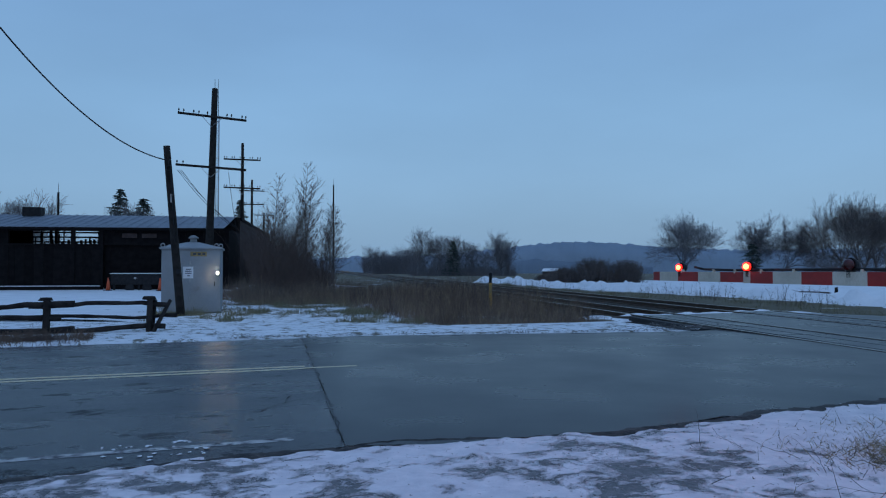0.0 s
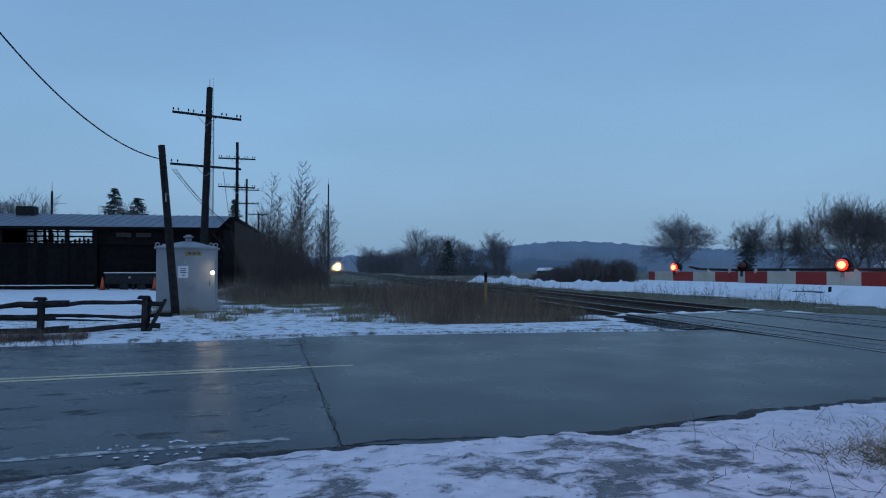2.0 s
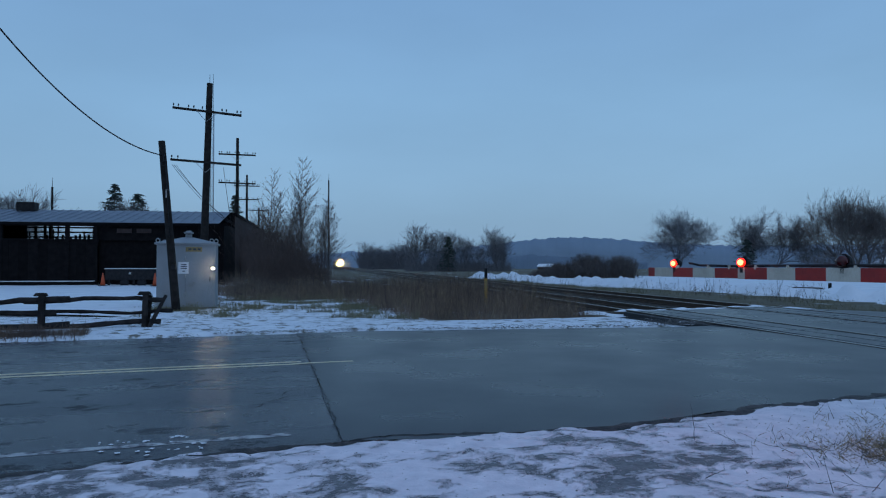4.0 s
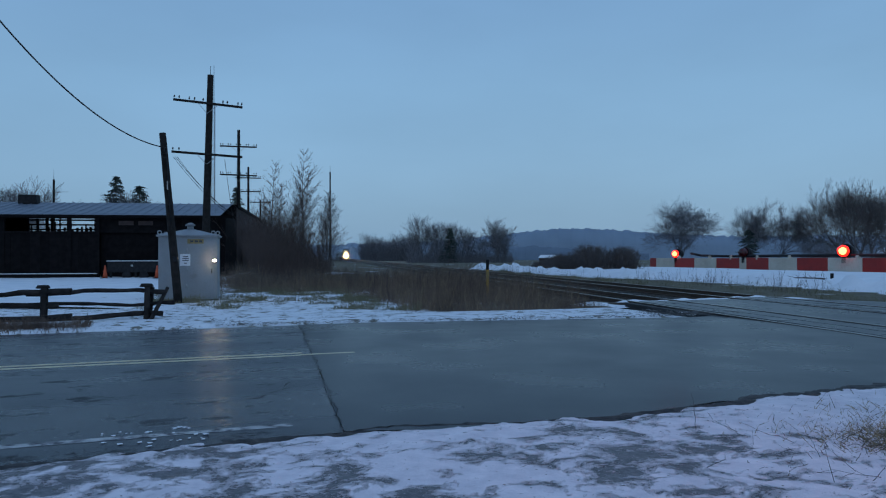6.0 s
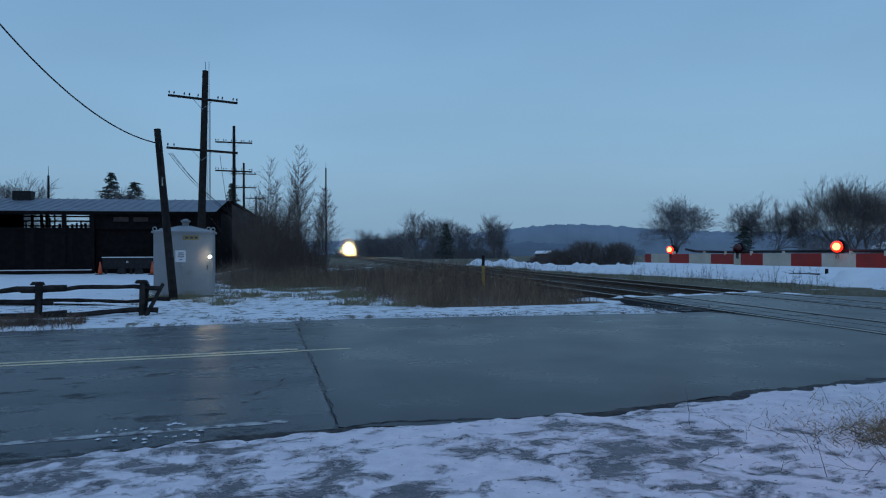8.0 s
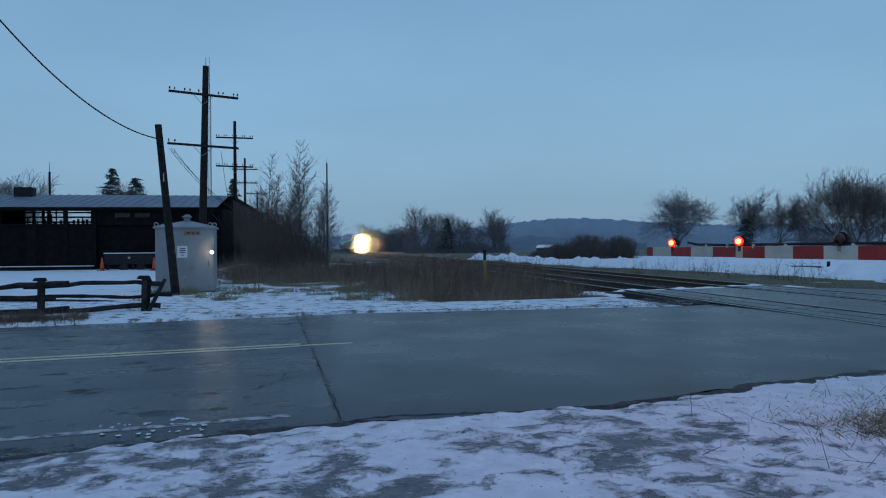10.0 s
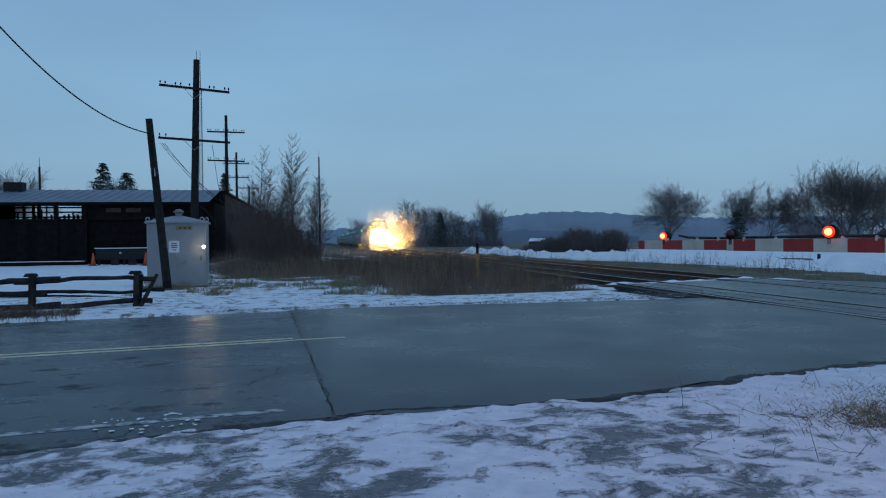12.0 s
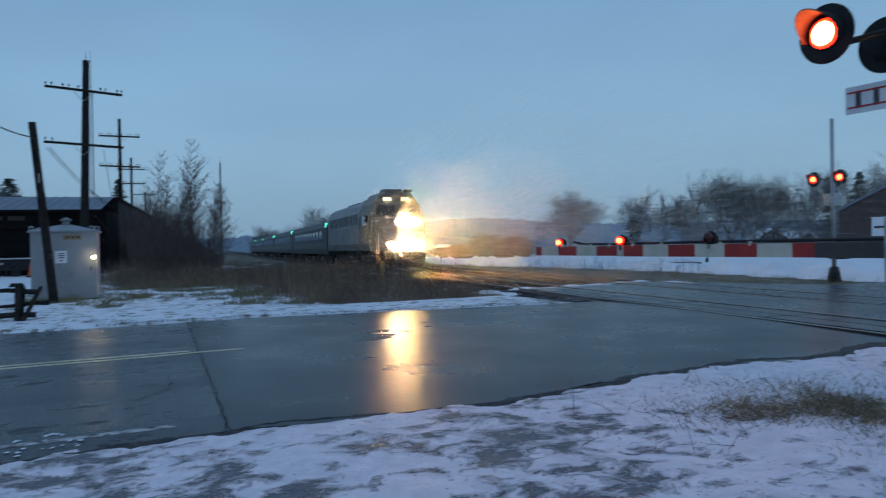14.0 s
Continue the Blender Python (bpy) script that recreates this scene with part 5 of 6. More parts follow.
def crossing_gate():
    g = thing("crossing_gate", ROAD @ pose(U_ARM, V_TIP, 0), "lowered red and white striped crossing gate with red lamps", "crossing gate")
    z = ARM_Z
    edges = [-0.15, 0.0, 0.424, 0.851, 1.287, 1.705, 1.826, 2.19, 2.617, 3.038, 3.466, 3.89, 4.31, 4.56]
    red = True
    for i, (a, b) in enumerate(zip(edges, edges[1:])):
        hh = 0.065 if b < 1.75 else 0.072
        bm = bmesh.new()
        box(bm, -0.02, 0.02, -b, -a, z - hh, z + hh, 0.003)
        part("stripe", bm, M["red"] if red else M["white"], g)
        red = not red
    bm = bmesh.new()
    box(bm, 0.0215, 0.032, -4.56, 0.15, z - 0.055, z + 0.055)
    part("arm_spine", bm, M["alu"], g)
    bm = bmesh.new()
    box(bm, -0.035, 0.035, -6.1, -4.562, z - 0.075, z + 0.075, 0.01)
    part("arm_butt", bm, M["brownarm"], g, "dark inner end of the arm")
    bm = bmesh.new()
    pts = [(-0.75, 0.13), (-0.95, 0.10), (-1.5, 0.09), (-2.2, 0.095), (-3.2, 0.10), (-4.5, 0.10), (-5.8, 0.10)]
    for (a, za), (b, zb) in zip(pts, pts[1:]):
        tube(bm, (0.01, a, z + za), (0.01, b, z + zb), 0.016, 0.016, 6)
    part("cable", bm, M["wire"], g)
    for k, y in enumerate((-0.5, -1.15, -1.55, -2.0, -2.5, -3.4, -3.8)):
        bm = bmesh.new()
        box(bm, -0.024, 0.024, y - 0.012, y + 0.012, z + 0.05, z + 0.10, 0.003)
        part("clip", bm, M["white"], g)
    arm_lamp(g, -0.45, z + 0.125, 0.058, None)
    arm_lamp(g, -1.77, z + 0.135, 0.062, 0)
    arm_lamp(g, -3.24, z + 0.145, 0.066, 1)
    # mast
    mu, mv = 6.35 - U_ARM, 3.45 - V_TIP
    bm = bmesh.new()
    tube(bm, (mu, mv, -0.1), (mu, mv, 4.6), 0.065, 0.065, 14)
    mast = part("mast", bm, M["alu"], g, "aluminium mast")
    bm = bmesh.new()
    tube(bm, (mu, mv, -0.08), (mu, mv, 0.35), 0.2, 0.12, 14)
    part("mast_base", bm, M["black"], mast)
    bm = bmesh.new()
    box(bm, mu + 0.05, mu + 0.45, mv - 0.25, mv + 0.3, 0.95, 1.6, 0.04)
    part("gate_machine", bm, M["alu"], g)
    bm = bmesh.new()
    tube(bm, (mu, mv - 0.5, 3.17), (mu, mv + 0.52, 3.17), 0.03, 0.03, 8)
    part("lamp_bar", bm, M["black"], mast)
    for side, phase in ((0.47, 0), (-0.47, 1)):
        for facing in (-1, 1):
            flasher(g, (mu + facing * 0.42, mv + side, 3.17), facing, phase, 0.15, 0.255)
    bm = bmesh.new()
    box(bm, mu - 0.10, mu - 0.085, mv - 0.52, mv + 0.52, 2.50, 2.74, 0.006)
    plate = part("track_sign", bm, M["sign_white"], g, "white plate with a red railway track drawn on it")
    for zz in (2.555, 2.685):
        bm = bmesh.new()
        box(bm, mu - 0.1045, mu - 0.101, mv - 0.50, mv + 0.50, zz - 0.008, zz + 0.008)
        part("track_line", bm, M["red"], plate)
    for k in range(6):
        bm = bmesh.new()
        box(bm, mu - 0.1035, mu - 0.101, mv - 0.40 + k * 0.16 - 0.025, mv - 0.40 + k * 0.16 + 0.025, 2.545, 2.695)
        part("track_line", bm, M["brownarm"], plate)
    for a in (-48, 48):
        bm = bmesh.new()
        box(bm, -0.006, 0.006, -0.6, 0.6, -0.115, 0.115, 0.004)
        blade = part("crossbuck_blade", bm, M["sign_white"], g, "white crossbuck blade edged in red", pose(mu - 0.11 - 0.02 * (a > 0), mv, 4.05, a, 0, 0))
        for zz in (-0.10, 0.10):
            bm = bmesh.new()
            box(bm, -0.0095, -0.0065, -0.59, 0.59, zz - 0.012, zz + 0.012)
            part("border", bm, M["red"], blade)
    return g


def flasher(parent, at, facing, phase, r, plate_r, hot=True):
    """A crossing lamp: background disc, hood, housing and a drum lens, facing along x."""
    x, y, z = at
    bm = bmesh.new()
    tube(bm, (x - 0.006 * facing, y, z), (x + 0.006 * facing, y, z), plate_r, plate_r, 28)
    tube(bm, (x - facing * 0.16, y, z), (x - facing * 0.006, y, z), r * 0.7, r, 16)
    lamp = part("lamp", bm, M["black"], parent, "round black crossing lamp with hood")
    bm = bmesh.new()
    n = 14
    inner = []
    for i in range(n + 1):
        a = math.pi * (-0.12 + 1.24 * i / n)
        depth = 0.30 * (0.35 + 0.65 * math.sin(max(0.0, min(math.pi, a))))
        p0 = Vector((x + facing * 0.005, y + r * 1.12 * math.cos(a), z + r * 1.12 * math.sin(a)))
        p1 = Vector((x + facing * depth, y + r * 1.12 * math.cos(a), z + r * 1.12 * math.sin(a)))
        inner.append((bm.verts.new(p0), bm.verts.new(p1)))
    for a, b in zip(inner, inner[1:]):
        bm.faces.new((a[0], b[0], b[1], a[1]))
    hood = part("hood", bm, M["black"], lamp)
    solid = hood.modifiers.new("thickness", "SOLIDIFY")
    solid.thickness = 0.006
    ob = lens(lamp, (x + facing * 0.012, y, z), r * 0.96, None, 0.35, hot)
    turn = 0 if facing < 0 else 180
    ob.matrix_basis = pose(x + facing * 0.012, y, z, 0, 0, turn)
    drums.append((ob, (x + facing * 0.012, y, z), phase if facing < 0 else phase, turn))
    return lamp


gate_thing = crossing_gate()


def far_flasher():
    t = thing("crossing_signal", ROAD @ pose(23.0, 15.5, 0), "aluminium crossing signal mast with red flashing lamps", "crossing signal")
    bm = bmesh.new()
    tube(bm, (0, 0, -0.1), (0, 0, 5.4), 0.07, 0.06, 12)
    part("mast", bm, M["alu"], t)
    bm = bmesh.new()
    tube(bm, (0, 0, -0.1), (0, 0, 0.45), 0.24, 0.14, 12)
    part("mast_base", bm, M["black"], t)
    bm = bmesh.new()
    tube(bm, (0, -0.5, 3.4), (0, 0.5, 3.4), 0.035, 0.035, 8)
    part("lamp_bar", bm, M["black"], t)
    for side, phase in ((0.47, 0), (-0.47, 2)):
        flasher(t, (-0.30, side, 3.4), -1, phase, 0.15, 0.25, False)
    bm = bmesh.new()
    box(bm, -0.22, 0.22, -0.16, 0.16, 2.5, 2.9, 0.02)
    part("junction_box", bm, M["alu"], t)
    bm = bmesh.new()
    box(bm, 0.05, 0.5, -0.25, 0.25, 0.7, 1.4, 0.03)
    part("gate_machine", bm, M["black"], t)


far_flasher()


# ---- things beyond the tracks ----
def house(m, w, d, eave, ridge, wall_mat, roof_mat, label, door=True):
    t = thing("house", m, label, "house")
    bm = bmesh.new()
    prism(bm, [(-w / 2, 0), (w / 2, 0), (w / 2, eave), (0, ridge), (-w / 2, eave)], -d / 2, d / 2)
    part("wall", bm, wall_mat, t)
    for side in (-1, 1):
        bm = bmesh.new()
        s = side * w / 2
        prism(bm, [(side * 0.0, ridge + 0.02), (s * 1.12, eave - (ridge - eave) * 0.12 + 0.02), (s * 1.12, eave - (ridge - eave) * 0.12 + 0.22), (0, ridge + 0.22)], -d / 2 - 0.3, d / 2 + 0.3)
        part("roof", bm, roof_mat, t)
    if door:
        bm = bmesh.new()
        box(bm, -w * 0.22, w * 0.12, -d / 2 - 0.03, -d / 2 - 0.004, eave * 0.45, eave * 0.85, 0.01)
        win = part("window", bm, M["sign_white"], t, "pale shuttered window")
        bm = bmesh.new()
        box(bm, -w * 0.20, w * 0.10, -d / 2 - 0.04, -d / 2 - 0.032, eave * 0.62, eave * 0.66)
        part("glazing_bar", bm, M["shed_dark"], win)
    return t


house(pose(51.0, 60.5, -0.4, 0, 0, -38), 9.0, 9.0, 4.2, 6.6, M["shed_side"], M["shed_roof"], "brown gabled house with a pale shuttered window")
house(pose(88, 140, -0.6, 0, 0, -10), 6, 6, 2.2, 4.0, M["shed_side"], M["snow_field"], "small far cottage with a snowy roof", False)
house(pose(95, 140, -0.6, 0, 0, 15), 5, 5, 2.0, 3.4, M["shed_side"], M["snow_field"], "small far cottage with a snowy roof", False)
house(pose(45, 305, -1.0, 0, 0, 60), 4, 6, 1.6, 2.6, M["shed_side"], M["snow_field"], "small far barn with a snowy roof", False)


def field_post():
    t = thing("field_post", pose(21.2, 39.5, 0.0), "short dark stump post in the snow", "post")
    bm = bmesh.new()
    tube(bm, (0, 0, -0.5), (0.02, 0, 0.42), 0.10, 0.09, 8)
    wobble(bm, 0.02, 3.0)
    part("post", bm, M["old_wood"], t)
    b = thing("fallen_branch", pose(19.9, 39.8, 0.12), "dark fallen branch lying on the snow", "branch")
    w = Wood()
    random.seed(6)
    p = Vector((1.1, 0, 0))
    for i in range(9):
        q = p + Vector((-0.34, random.uniform(-0.08, 0.08), random.uniform(-0.02, 0.03)))
        w.limb(p, q, 0.05 - 0.004 * i, 0.046 - 0.004 * i, 5)
        w.limb(q, q + Vector((-0.3, random.uniform(-0.3, 0.3), random.uniform(0.05, 0.25))), 0.018, 0.008, 3)
        p = q
    w.done("branch", M["twig"], b)


field_post()


# ---- small things on the ground ----
def scatter_stones(name, count, place, size, mat, label, category, seed):
    random.seed(seed)
    verts, faces = [], []
    for _ in range(count):
        x, y, z = place()
        r = size * random.uniform(0.4, 1.3)
        a = random.uniform(0, 6.28)
        base = len(verts)
        for dx, dy, dz in ((1, 0, 0.2), (0, 1, 0.1), (-1, 0, 0.25), (0, -1, 0.15), (0.1, 0.05, 0.55), (0, 0, -0.4)):
            k = r * random.uniform(0.75, 1.2)
            verts.append((x + k * (dx * math.cos(a) - dy * math.sin(a)), y + k * (dx * math.sin(a) + dy * math.cos(a)), z + k * dz * 0.6))
        for f in ((0, 1, 4), (1, 2, 4), (2, 3, 4), (3, 0, 4), (1, 0, 5), (2, 1, 5), (3, 2, 5), (0, 3, 5)):
            faces.append(tuple(base + i for i in f))
    me = bpy.data.meshes.new(name)
    me.from_pydata(verts, [], faces)
    me.materials.append(mat)
    return tagged(new(name, me), label, category, "", "stuff")


def on_road(u, v, z):
    p = ROAD @ Vector((u, v, 0))
    return p.x, p.y, z


scatter_stones("gravel", 7000, lambda: (lambda u: on_road(u, road_edge_far(u) + 0.12 + abs(random.gauss(0, 0.9)), random.uniform(0.02, 0.05)))(random.uniform(0.5, 12.6)), 0.020, M["ballast"], "loose grey gravel on the snowy shoulder", "gravel", 70)
scatter_stones("ballast_stones", 9000, lambda: (*across(random.choice((random.uniform(7.7, 9.3), random.uniform(11.5, 13.1), random.uniform(15.3, 16.8))), random.uniform(16.6, 48)), -0.20), 0.05, M["ballast"], "coarse ballast stones beside the rails", "ballast", 71)
scatter_stones("snow_clods", 30, lambda: on_road(random.gauss(-0.22, 0.22), random.choice((random.gauss(6.28, 0.05), random.gauss(5.85, 0.09))), 0.008), 0.025, M["snow_field"], "small clods of snow dropped on the road", "snow", 72)
scatter_stones("road_grit", 1800, lambda: on_road(random.uniform(-4, 11), 5.60 + abs(random.gauss(0, 0.17)), 0.008), 0.008, M["ballast"], "dark grit along the road edge", "grit", 73)
scatter_stones("shoulder_debris", 900, lambda: on_road(random.uniform(-4, 8), random.uniform(1.8, 5.4), 0.045), 0.0075, M["ground"], "dark crumbs and dead leaves on the snow", "debris", 74)


def road_crack(points, width, seed):
    """A narrow crack as a jagged dark groove filler on the pavement."""
    random.seed(seed)
    verts, faces = [], []
    line = []
    for (a, b) in zip(points, points[1:]):
        n = max(2, int(math.dist(a, b) / 0.08))
        for i in range(n):
            s = i / n
            line.append((a[0] + (b[0] - a[0]) * s + random.gauss(0, 0.018), a[1] + (b[1] - a[1]) * s + random.gauss(0, 0.018)))
    for i, (u, v) in enumerate(line):
        w = width * random.uniform(0.3, 1.3) * min(1, i / 4 + 0.2, (len(line) - 1 - i) / 4 + 0.2)
        z = road_z(u, v) + 0.004
        verts += [(u - w, v - w * 0.4, z), (u + w, v + w * 0.4, z)]
    for i in range(len(line) - 1):
        faces.append((2 * i, 2 * i + 1, 2 * i + 3, 2 * i + 2))
    me = bpy.data.meshes.new("road_crack")
    me.from_pydata(verts, [], faces)
    me.materials.append(M["crack"])
    return tagged_at(new("road_crack", me), ROAD, "jagged dark crack in the asphalt", "crack", "", "structure")


road_crack([(1.20, 5.7), (1.37, 7.2), (1.51, 8.5), (1.70, 10.1)], 0.006, 1)
road_crack([(1.70, 10.1), (1.93, 12.2), (2.2, 14.7)], 0.004, 2)
road_crack([(1.40, 7.9), (1.0, 7.75), (0.7, 7.35), (0.1, 7.2)], 0.016, 3)
road_crack([(1.42, 8.3), (1.1, 8.1), (0.95, 7.7)], 0.012, 4)
road_crack([(1.1, 9.2), (0.8, 9.25)], 0.012, 5)
road_crack([(-5.6, 7.3), (-4.6, 7.1), (-3.9, 7.4), (-2.6, 7.3)], 0.035, 6)
road_crack([(-6.5, 7.0), (-5.0, 6.8), (-3.2, 6.95)], 0.025, 7)
road_crack([(-1.5, 7.6), (-0.9, 7.55)], 0.02, 8)


# ---- the train ----
def beam_lamp(housing, x, z, r):
    """A ring lens round a deep narrow well with the burner at its bottom, which throws a narrow beam."""
    front, back, well = -0.02, 0.262, 0.021
    bm = bmesh.new()
    n = 24
    rings = [[bm.verts.new((x + q * math.cos(2 * math.pi * k / n), y, z + q * math.sin(2 * math.pi * k / n))) for k in range(n)] for q, y in ((well + 0.003, front), (r, front), (r, front + 0.012), (well + 0.003, front + 0.012))]
    for a, b in zip(rings, rings[1:] + rings[:1]):
        for k in range(n):
            bm.faces.new((a[k], a[(k + 1) % n], b[(k + 1) % n], b[k]))
    bmesh.ops.recalc_face_normals(bm, faces=bm.faces[:])
    part("headlight", bm, M["headlight"], housing)
    bm = bmesh.new()
    tube(bm, (x, back, z), (x, front + 0.001, z), well, well, 20, False)
    tube(bm, (x, back, z), (x, front - 0.07, z), r + 0.006, r + 0.012, 22, False)
    tube(bm, (x, back, z), (x, front - 0.07, z), r + 0.018, r + 0.024, 22, False)
    part("hood", bm, M["black"], housing)
    bm = bmesh.new()
    tube(bm, (x, back - 0.006, z), (x, back - 0.002, z), well - 0.001, well - 0.001, 20)
    part("burner", bm, M["beam"], housing)


def locomotive():
    t = thing("train", TRACK @ pose(NEAR_TRACK, 40, 0.05), "oncoming grey diesel passenger train with blazing headlights", "train")
    # y: 0 is the front, the train goes towards -y
    section = [(-1.50, 1.15), (1.50, 1.15), (1.55, 1.5), (1.55, 3.15), (1.35, 3.75), (0.85, 4.40), (-0.85, 4.40), (-1.35, 3.75), (-1.55, 3.15), (-1.55, 1.5)]
    bm = bmesh.new()
    prism(bm, section, 1.15, 4.2)
    cab = part("cab", bm, M["loco_dark"], t, "charcoal cab")
    bm = bmesh.new()
    nose = [(-1.42, 1.0), (1.42, 1.0), (1.48, 1.4), (1.48, 3.02), (-1.48, 3.02), (-1.48, 1.4)]
    prism(bm, nose, 0.35, 1.15)
    bmesh.ops.bevel(bm, geom=bm.edges[:], offset=0.10, segments=3, affect="EDGES")
    part("nose", bm, M["loco_warm"], t, "dark grey nose")
    hood = [(-1.50, 1.15), (1.50, 1.15), (1.50, 3.4), (1.30, 3.85), (0.95, 4.12), (-0.95, 4.12), (-1.30, 3.85), (-1.50, 3.4)]
    bm = bmesh.new()
    prism(bm, hood, 4.2, 16.9)
    body = part("body", bm, M["loco_grey"], t, "silver-grey body")
    for k in range(6):
        bm = bmesh.new()
        box(bm, -1.53, -1.50, 4.8 + k * 1.9, 6.3 + k * 1.9, 2.75, 3.35, 0.01)
        part("grille", bm, M["loco_dark"], body)
    bm = bmesh.new()
    box(bm, -1.52, 1.52, 4.2, 16.9, 1.16, 1.55)
    part("stripe", bm, M["loco_dark"], body)
    for k in range(3):
        bm = bmesh.new()
        tube(bm, (0, 9.5 + k * 1.7, 4.12), (0, 9.5 + k * 1.7, 4.32), 0.62, 0.62, 20)
        part("roof_fan", bm, M["loco_dark"], body)
    bm = bmesh.new()
    box(bm, -0.5, 0.5, 5.0, 8.2, 4.12, 4.36, 0.05)
    part("exhaust_housing", bm, M["loco_dark"], body)
    for x0, x1 in ((-1.12, -0.06), (0.06, 1.12)):
        bm = bmesh.new()
        box(bm, x0, x1, 1.10, 1.146, 3.12, 3.72, 0.02)
        part("windshield", bm, M["glass"], cab)
    for s in (-1, 1):
        bm = bmesh.new()
        box(bm, s * 1.553, s * 1.565, 1.9, 3.2, 2.6, 3.15, 0.003)
        part("side_window", bm, M["glass"], cab)
    for x0 in (-0.80, 0.22):
        bm = bmesh.new()
        box(bm, x0, x0 + 0.58, 1.06, 1.146, 3.90, 4.16, 0.02)
        board = part("number_board", bm, M["black"], cab)
        for k in range(4):
            bm = bmesh.new()
            box(bm, x0 + 0.07 + k * 0.125, x0 + 0.13 + k * 0.125, 1.048, 1.058, 3.95, 4.11)
            part("text_bar", bm, M["numbers_lit"], board)
    bm = bmesh.new()
    box(bm, -0.62, 0.45, 1.4, 2.4, 4.40, 4.62, 0.04)
    part("roof_box", bm, M["loco_dark"], cab)
    bm = bmesh.new()
    for x in (0.62, 0.78, 0.94):
        tube(bm, (x, 1.3, 4.52), (x, 1.9, 4.52), 0.09, 0.03, 10)
    box(bm, 0.55, 1.0, 1.7, 1.85, 4.38, 4.5)
    part("horn", bm, M["black"], cab)
    bm = bmesh.new()
    prism(bm, [(-1.35, 0.18), (1.35, 0.18), (1.45, 1.02), (-1.45, 1.02)], 0.15, 0.55)
    part("pilot", bm, M["under"], t)
    bm = bmesh.new()
    box(bm, -0.16, 0.16, -0.35, 0.2, 0.75, 1.0, 0.04)
    part("coupler", bm, M["under"], t)
    for s in (-1, 1):
        bm = bmesh.new()
        tube(bm, (s * 1.25, 0.16, 1.05), (s * 1.25, 0.16, 2.1), 0.02, 0.02, 6)
        part("grab_rail", bm, M["alu"], t)
        bm = bmesh.new()
        box(bm, s * 1.5, s * 1.72, 1.5, 1.56, 2.75, 3.15, 0.01)
        part("mirror", bm, M["black"], t)
    bm = bmesh.new()
    box(bm, -0.34, 0.34, 0.26, 0.36, 2.52, 2.92, 0.04)
    housing = part("headlight_housing", bm, M["black"], t)
    for x in (-0.16, 0.16):
        beam_lamp(housing, x, 2.72, 0.140)
    for s in (-1, 1):
        bm = bmesh.new()
        box(bm, s * 0.62 - 0.21, s * 0.62 + 0.21, 0.265, 0.36, 1.24, 1.66, 0.04)
        ditch = part("ditch_light_housing", bm, M["black"], t)
        beam_lamp(ditch, s * 0.62, 1.45, 0.160)
    running_gear(t, (3.6, 13.6))
    bm = bmesh.new()
    box(bm, -1.2, 1.2, 6.4, 10.8, 0.35, 1.12, 0.12)
    part("fuel_tank", bm, M["under"], t)
    return t


def running_gear(t, centres):
    for cy in centres:
        bm = bmesh.new()
        for s in (-1, 1):
            box(bm, s * 1.02 - 0.09, s * 1.02 + 0.09, cy - 1.9, cy + 1.9, 0.42, 0.85, 0.05)
        box(bm, -1.0, 1.0, cy - 0.4, cy + 0.4, 0.5, 1.15, 0.05)
        truck = part("truck", bm, M["under"], t)
        for dy in (-1.35, 1.35):
            for s in (-1, 1):
                bm = bmesh.new()
                tube(bm, (s * 0.70, cy + dy, 0.535), (s * 0.84, cy + dy, 0.535), 0.50, 0.50, 22)
                part("wheel", bm, M["under"], truck)


train = locomotive()


def coach(k):
    y0 = 17.6 + k * 26.2
    y1 = y0 + 25.6
    sec = [(-1.42, 0.85), (1.42, 0.85), (1.5, 1.5), (1.5, 2.95), (1.28, 3.38), (0.8, 3.56), (-0.8, 3.56), (-1.28, 3.38), (-1.5, 2.95), (-1.5, 1.5)]
    bm = bmesh.new()
    prism(bm, sec, y0, y1)
    body = part("coach", bm, M["coach"], train, "dull grey passenger coach")
    for i in range(10):
        bm = bmesh.new()
        box(bm, -1.512, -1.502, y0 + 2.6 + i * 2.1, y0 + 4.1 + i * 2.1, 2.05, 2.70, 0.003)
        part("window", bm, M["glass"], body)
    bm = bmesh.new()
    box(bm, -1.51, -1.502, y0 + 0.2, y1 - 0.2, 1.25, 1.75)
    part("stripe", bm, M["loco_dark"], body)
    bm = bmesh.new()
    for dz in (0.0, 0.20):
        box(bm, -1.50, -1.36, y0 + 0.5, y0 + 0.85, 2.98 + dz, 3.06 + dz, 0.01)
    part("marker_light", bm, M["marker_green"], body)
    running_gear(train, (y0 + 3.2, y1 - 3.2))


for k in range(5):
    coach(k)


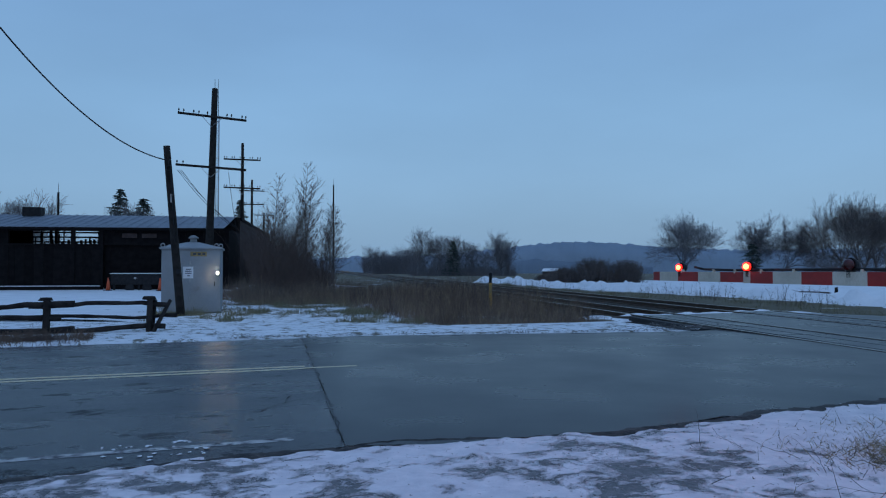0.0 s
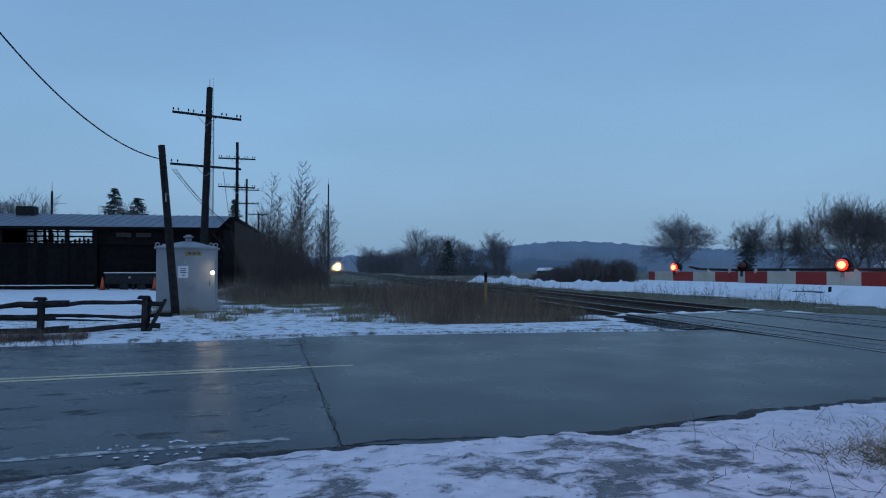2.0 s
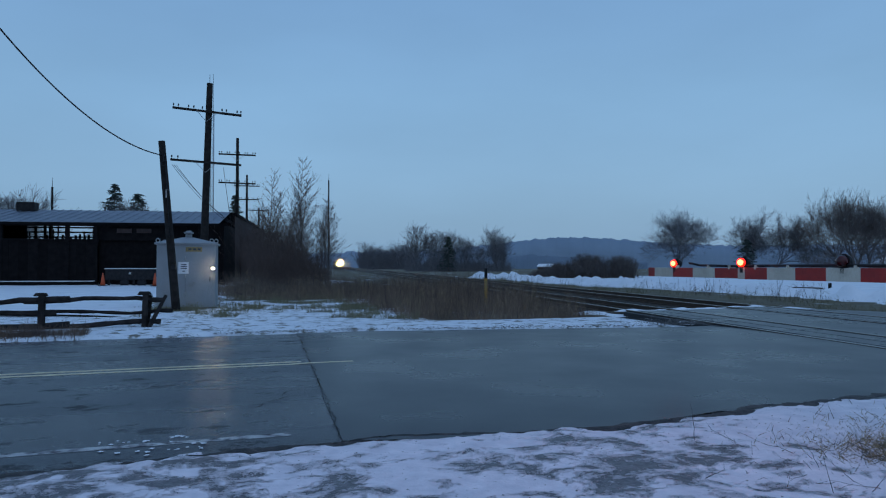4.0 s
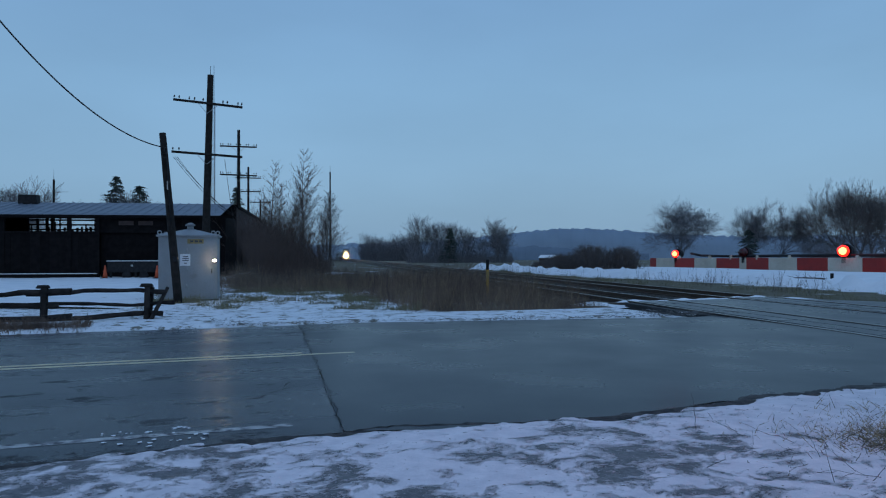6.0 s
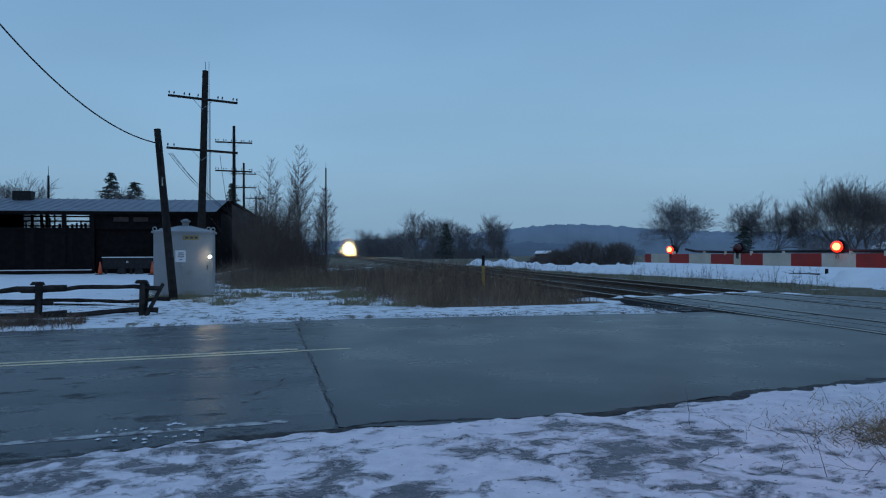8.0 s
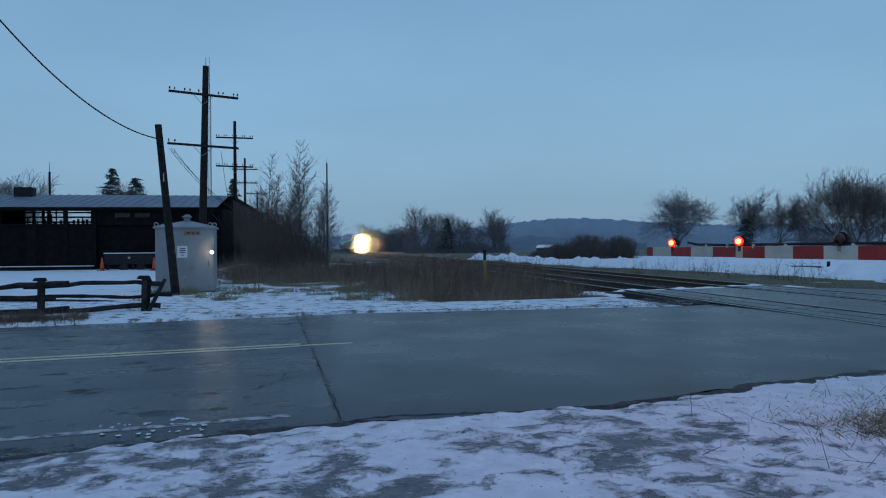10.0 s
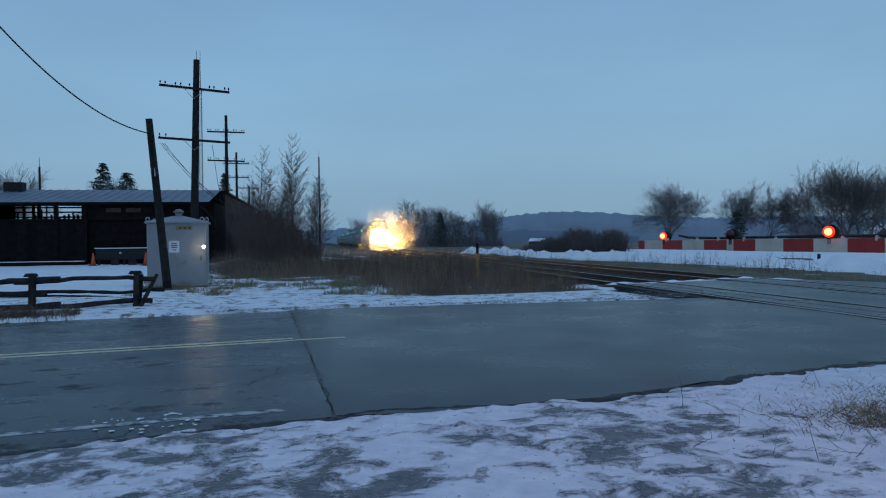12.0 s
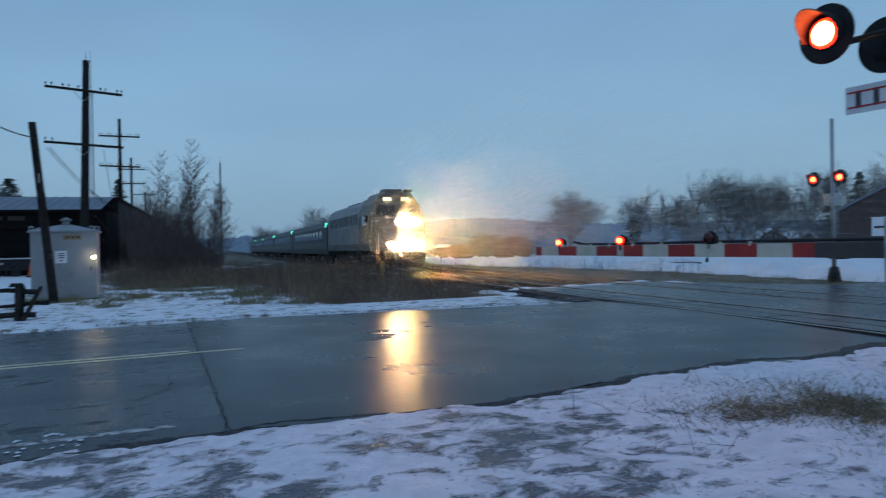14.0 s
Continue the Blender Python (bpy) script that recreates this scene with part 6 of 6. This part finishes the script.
def glare_flakes():
    """Flakes added round and ahead of the train's lamps to imitate their glare."""
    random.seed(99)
    m = bpy.data.materials.new("glare_scatter")
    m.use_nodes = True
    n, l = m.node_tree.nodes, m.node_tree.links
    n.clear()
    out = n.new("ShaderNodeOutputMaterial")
    # throws the lamps' light mostly onward as a halo, a little to all sides
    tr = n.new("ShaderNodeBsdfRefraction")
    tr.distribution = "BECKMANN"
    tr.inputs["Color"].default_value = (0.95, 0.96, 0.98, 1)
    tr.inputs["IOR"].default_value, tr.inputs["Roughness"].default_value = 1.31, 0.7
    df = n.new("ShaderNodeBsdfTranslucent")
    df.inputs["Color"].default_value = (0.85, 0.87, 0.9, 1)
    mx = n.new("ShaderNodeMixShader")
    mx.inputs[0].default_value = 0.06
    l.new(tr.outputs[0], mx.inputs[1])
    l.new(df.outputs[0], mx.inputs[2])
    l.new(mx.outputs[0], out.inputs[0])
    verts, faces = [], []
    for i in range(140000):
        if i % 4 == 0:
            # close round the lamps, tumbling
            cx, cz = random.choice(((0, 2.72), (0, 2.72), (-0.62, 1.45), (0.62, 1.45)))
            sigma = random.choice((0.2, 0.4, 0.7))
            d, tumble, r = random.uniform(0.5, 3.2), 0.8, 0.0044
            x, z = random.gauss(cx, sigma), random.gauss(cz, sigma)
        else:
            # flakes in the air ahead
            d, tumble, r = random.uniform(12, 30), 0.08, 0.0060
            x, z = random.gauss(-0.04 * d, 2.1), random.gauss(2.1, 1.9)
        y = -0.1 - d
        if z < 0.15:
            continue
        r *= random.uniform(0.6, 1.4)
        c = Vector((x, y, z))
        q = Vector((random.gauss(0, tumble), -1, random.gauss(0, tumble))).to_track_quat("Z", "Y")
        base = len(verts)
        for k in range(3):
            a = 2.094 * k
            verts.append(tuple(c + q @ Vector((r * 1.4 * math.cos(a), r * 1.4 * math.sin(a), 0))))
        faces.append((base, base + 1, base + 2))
    me = bpy.data.meshes.new("glare_flakes")
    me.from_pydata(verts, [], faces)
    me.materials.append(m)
    ob = new("glare_flakes", me)
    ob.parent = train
    return tagged(ob, "added flakes that spread the headlights into a glare halo", kind="stuff")


glare_flakes()


# ---- ties under the rails ----
def ties():
    bm = bmesh.new()
    box(bm, -1.3, 1.3, -0.11, 0.11, -0.16, 0.0, 0.015)
    me = mesh_of(bm, "tie", M["tie"])
    for t in (track_near, track_far):
        for i in range(110):
            ob = new("tie", me)
            ob.parent = t
            ob.matrix_basis = pose(random.uniform(-0.03, 0.03), 22.3 + i * 0.55, -0.002, 0, 0, random.uniform(-0.6, 0.6))


random.seed(3)
ties()


def motions():
    rows = [(t * 0.5, TRACK @ pose(NEAR_TRACK - 5.5 * max(0, 1 - t * 0.42) ** 1.5, 38.8 + 35.0 * (14 - t * 0.5), 0.05)) for t in range(29)]
    walk(train, rows)
    on_times = [-0.325 + 1.425 * k for k in range(12)]
    for entry in drums:
        ob, at, phase = entry[0], entry[1], entry[2]
        turn = entry[3] if len(entry) > 3 else 0
        lit = (lambda t: any(a <= t < a + 0.60 for a in on_times))
        rows, angle, t = [], 0.0, 0.0
        want = None
        steps_t = [i / 30 for i in range(0, 421)]
        state_at = (lambda t: lit(t) if phase == 0 else (not lit(t) if phase == 1 else (not lit(t) or t > 13.93)))
        state = state_at(0.0)
        angle = 0.0 if state else 180.0
        rows.append((0.0, pose(*at, 0, 0, turn + angle)))
        for t in steps_t[1:-1]:
            if state_at(t) != state:
                state = not state
                for i in range(4):
                    rows.append((t - 0.1 + i / 30, pose(*at, 0, 0, turn + angle + 60 * i)))
                angle += 180
        rows.append((14.0, pose(*at, 0, 0, turn + angle)))
        walk(ob, rows)


motions()
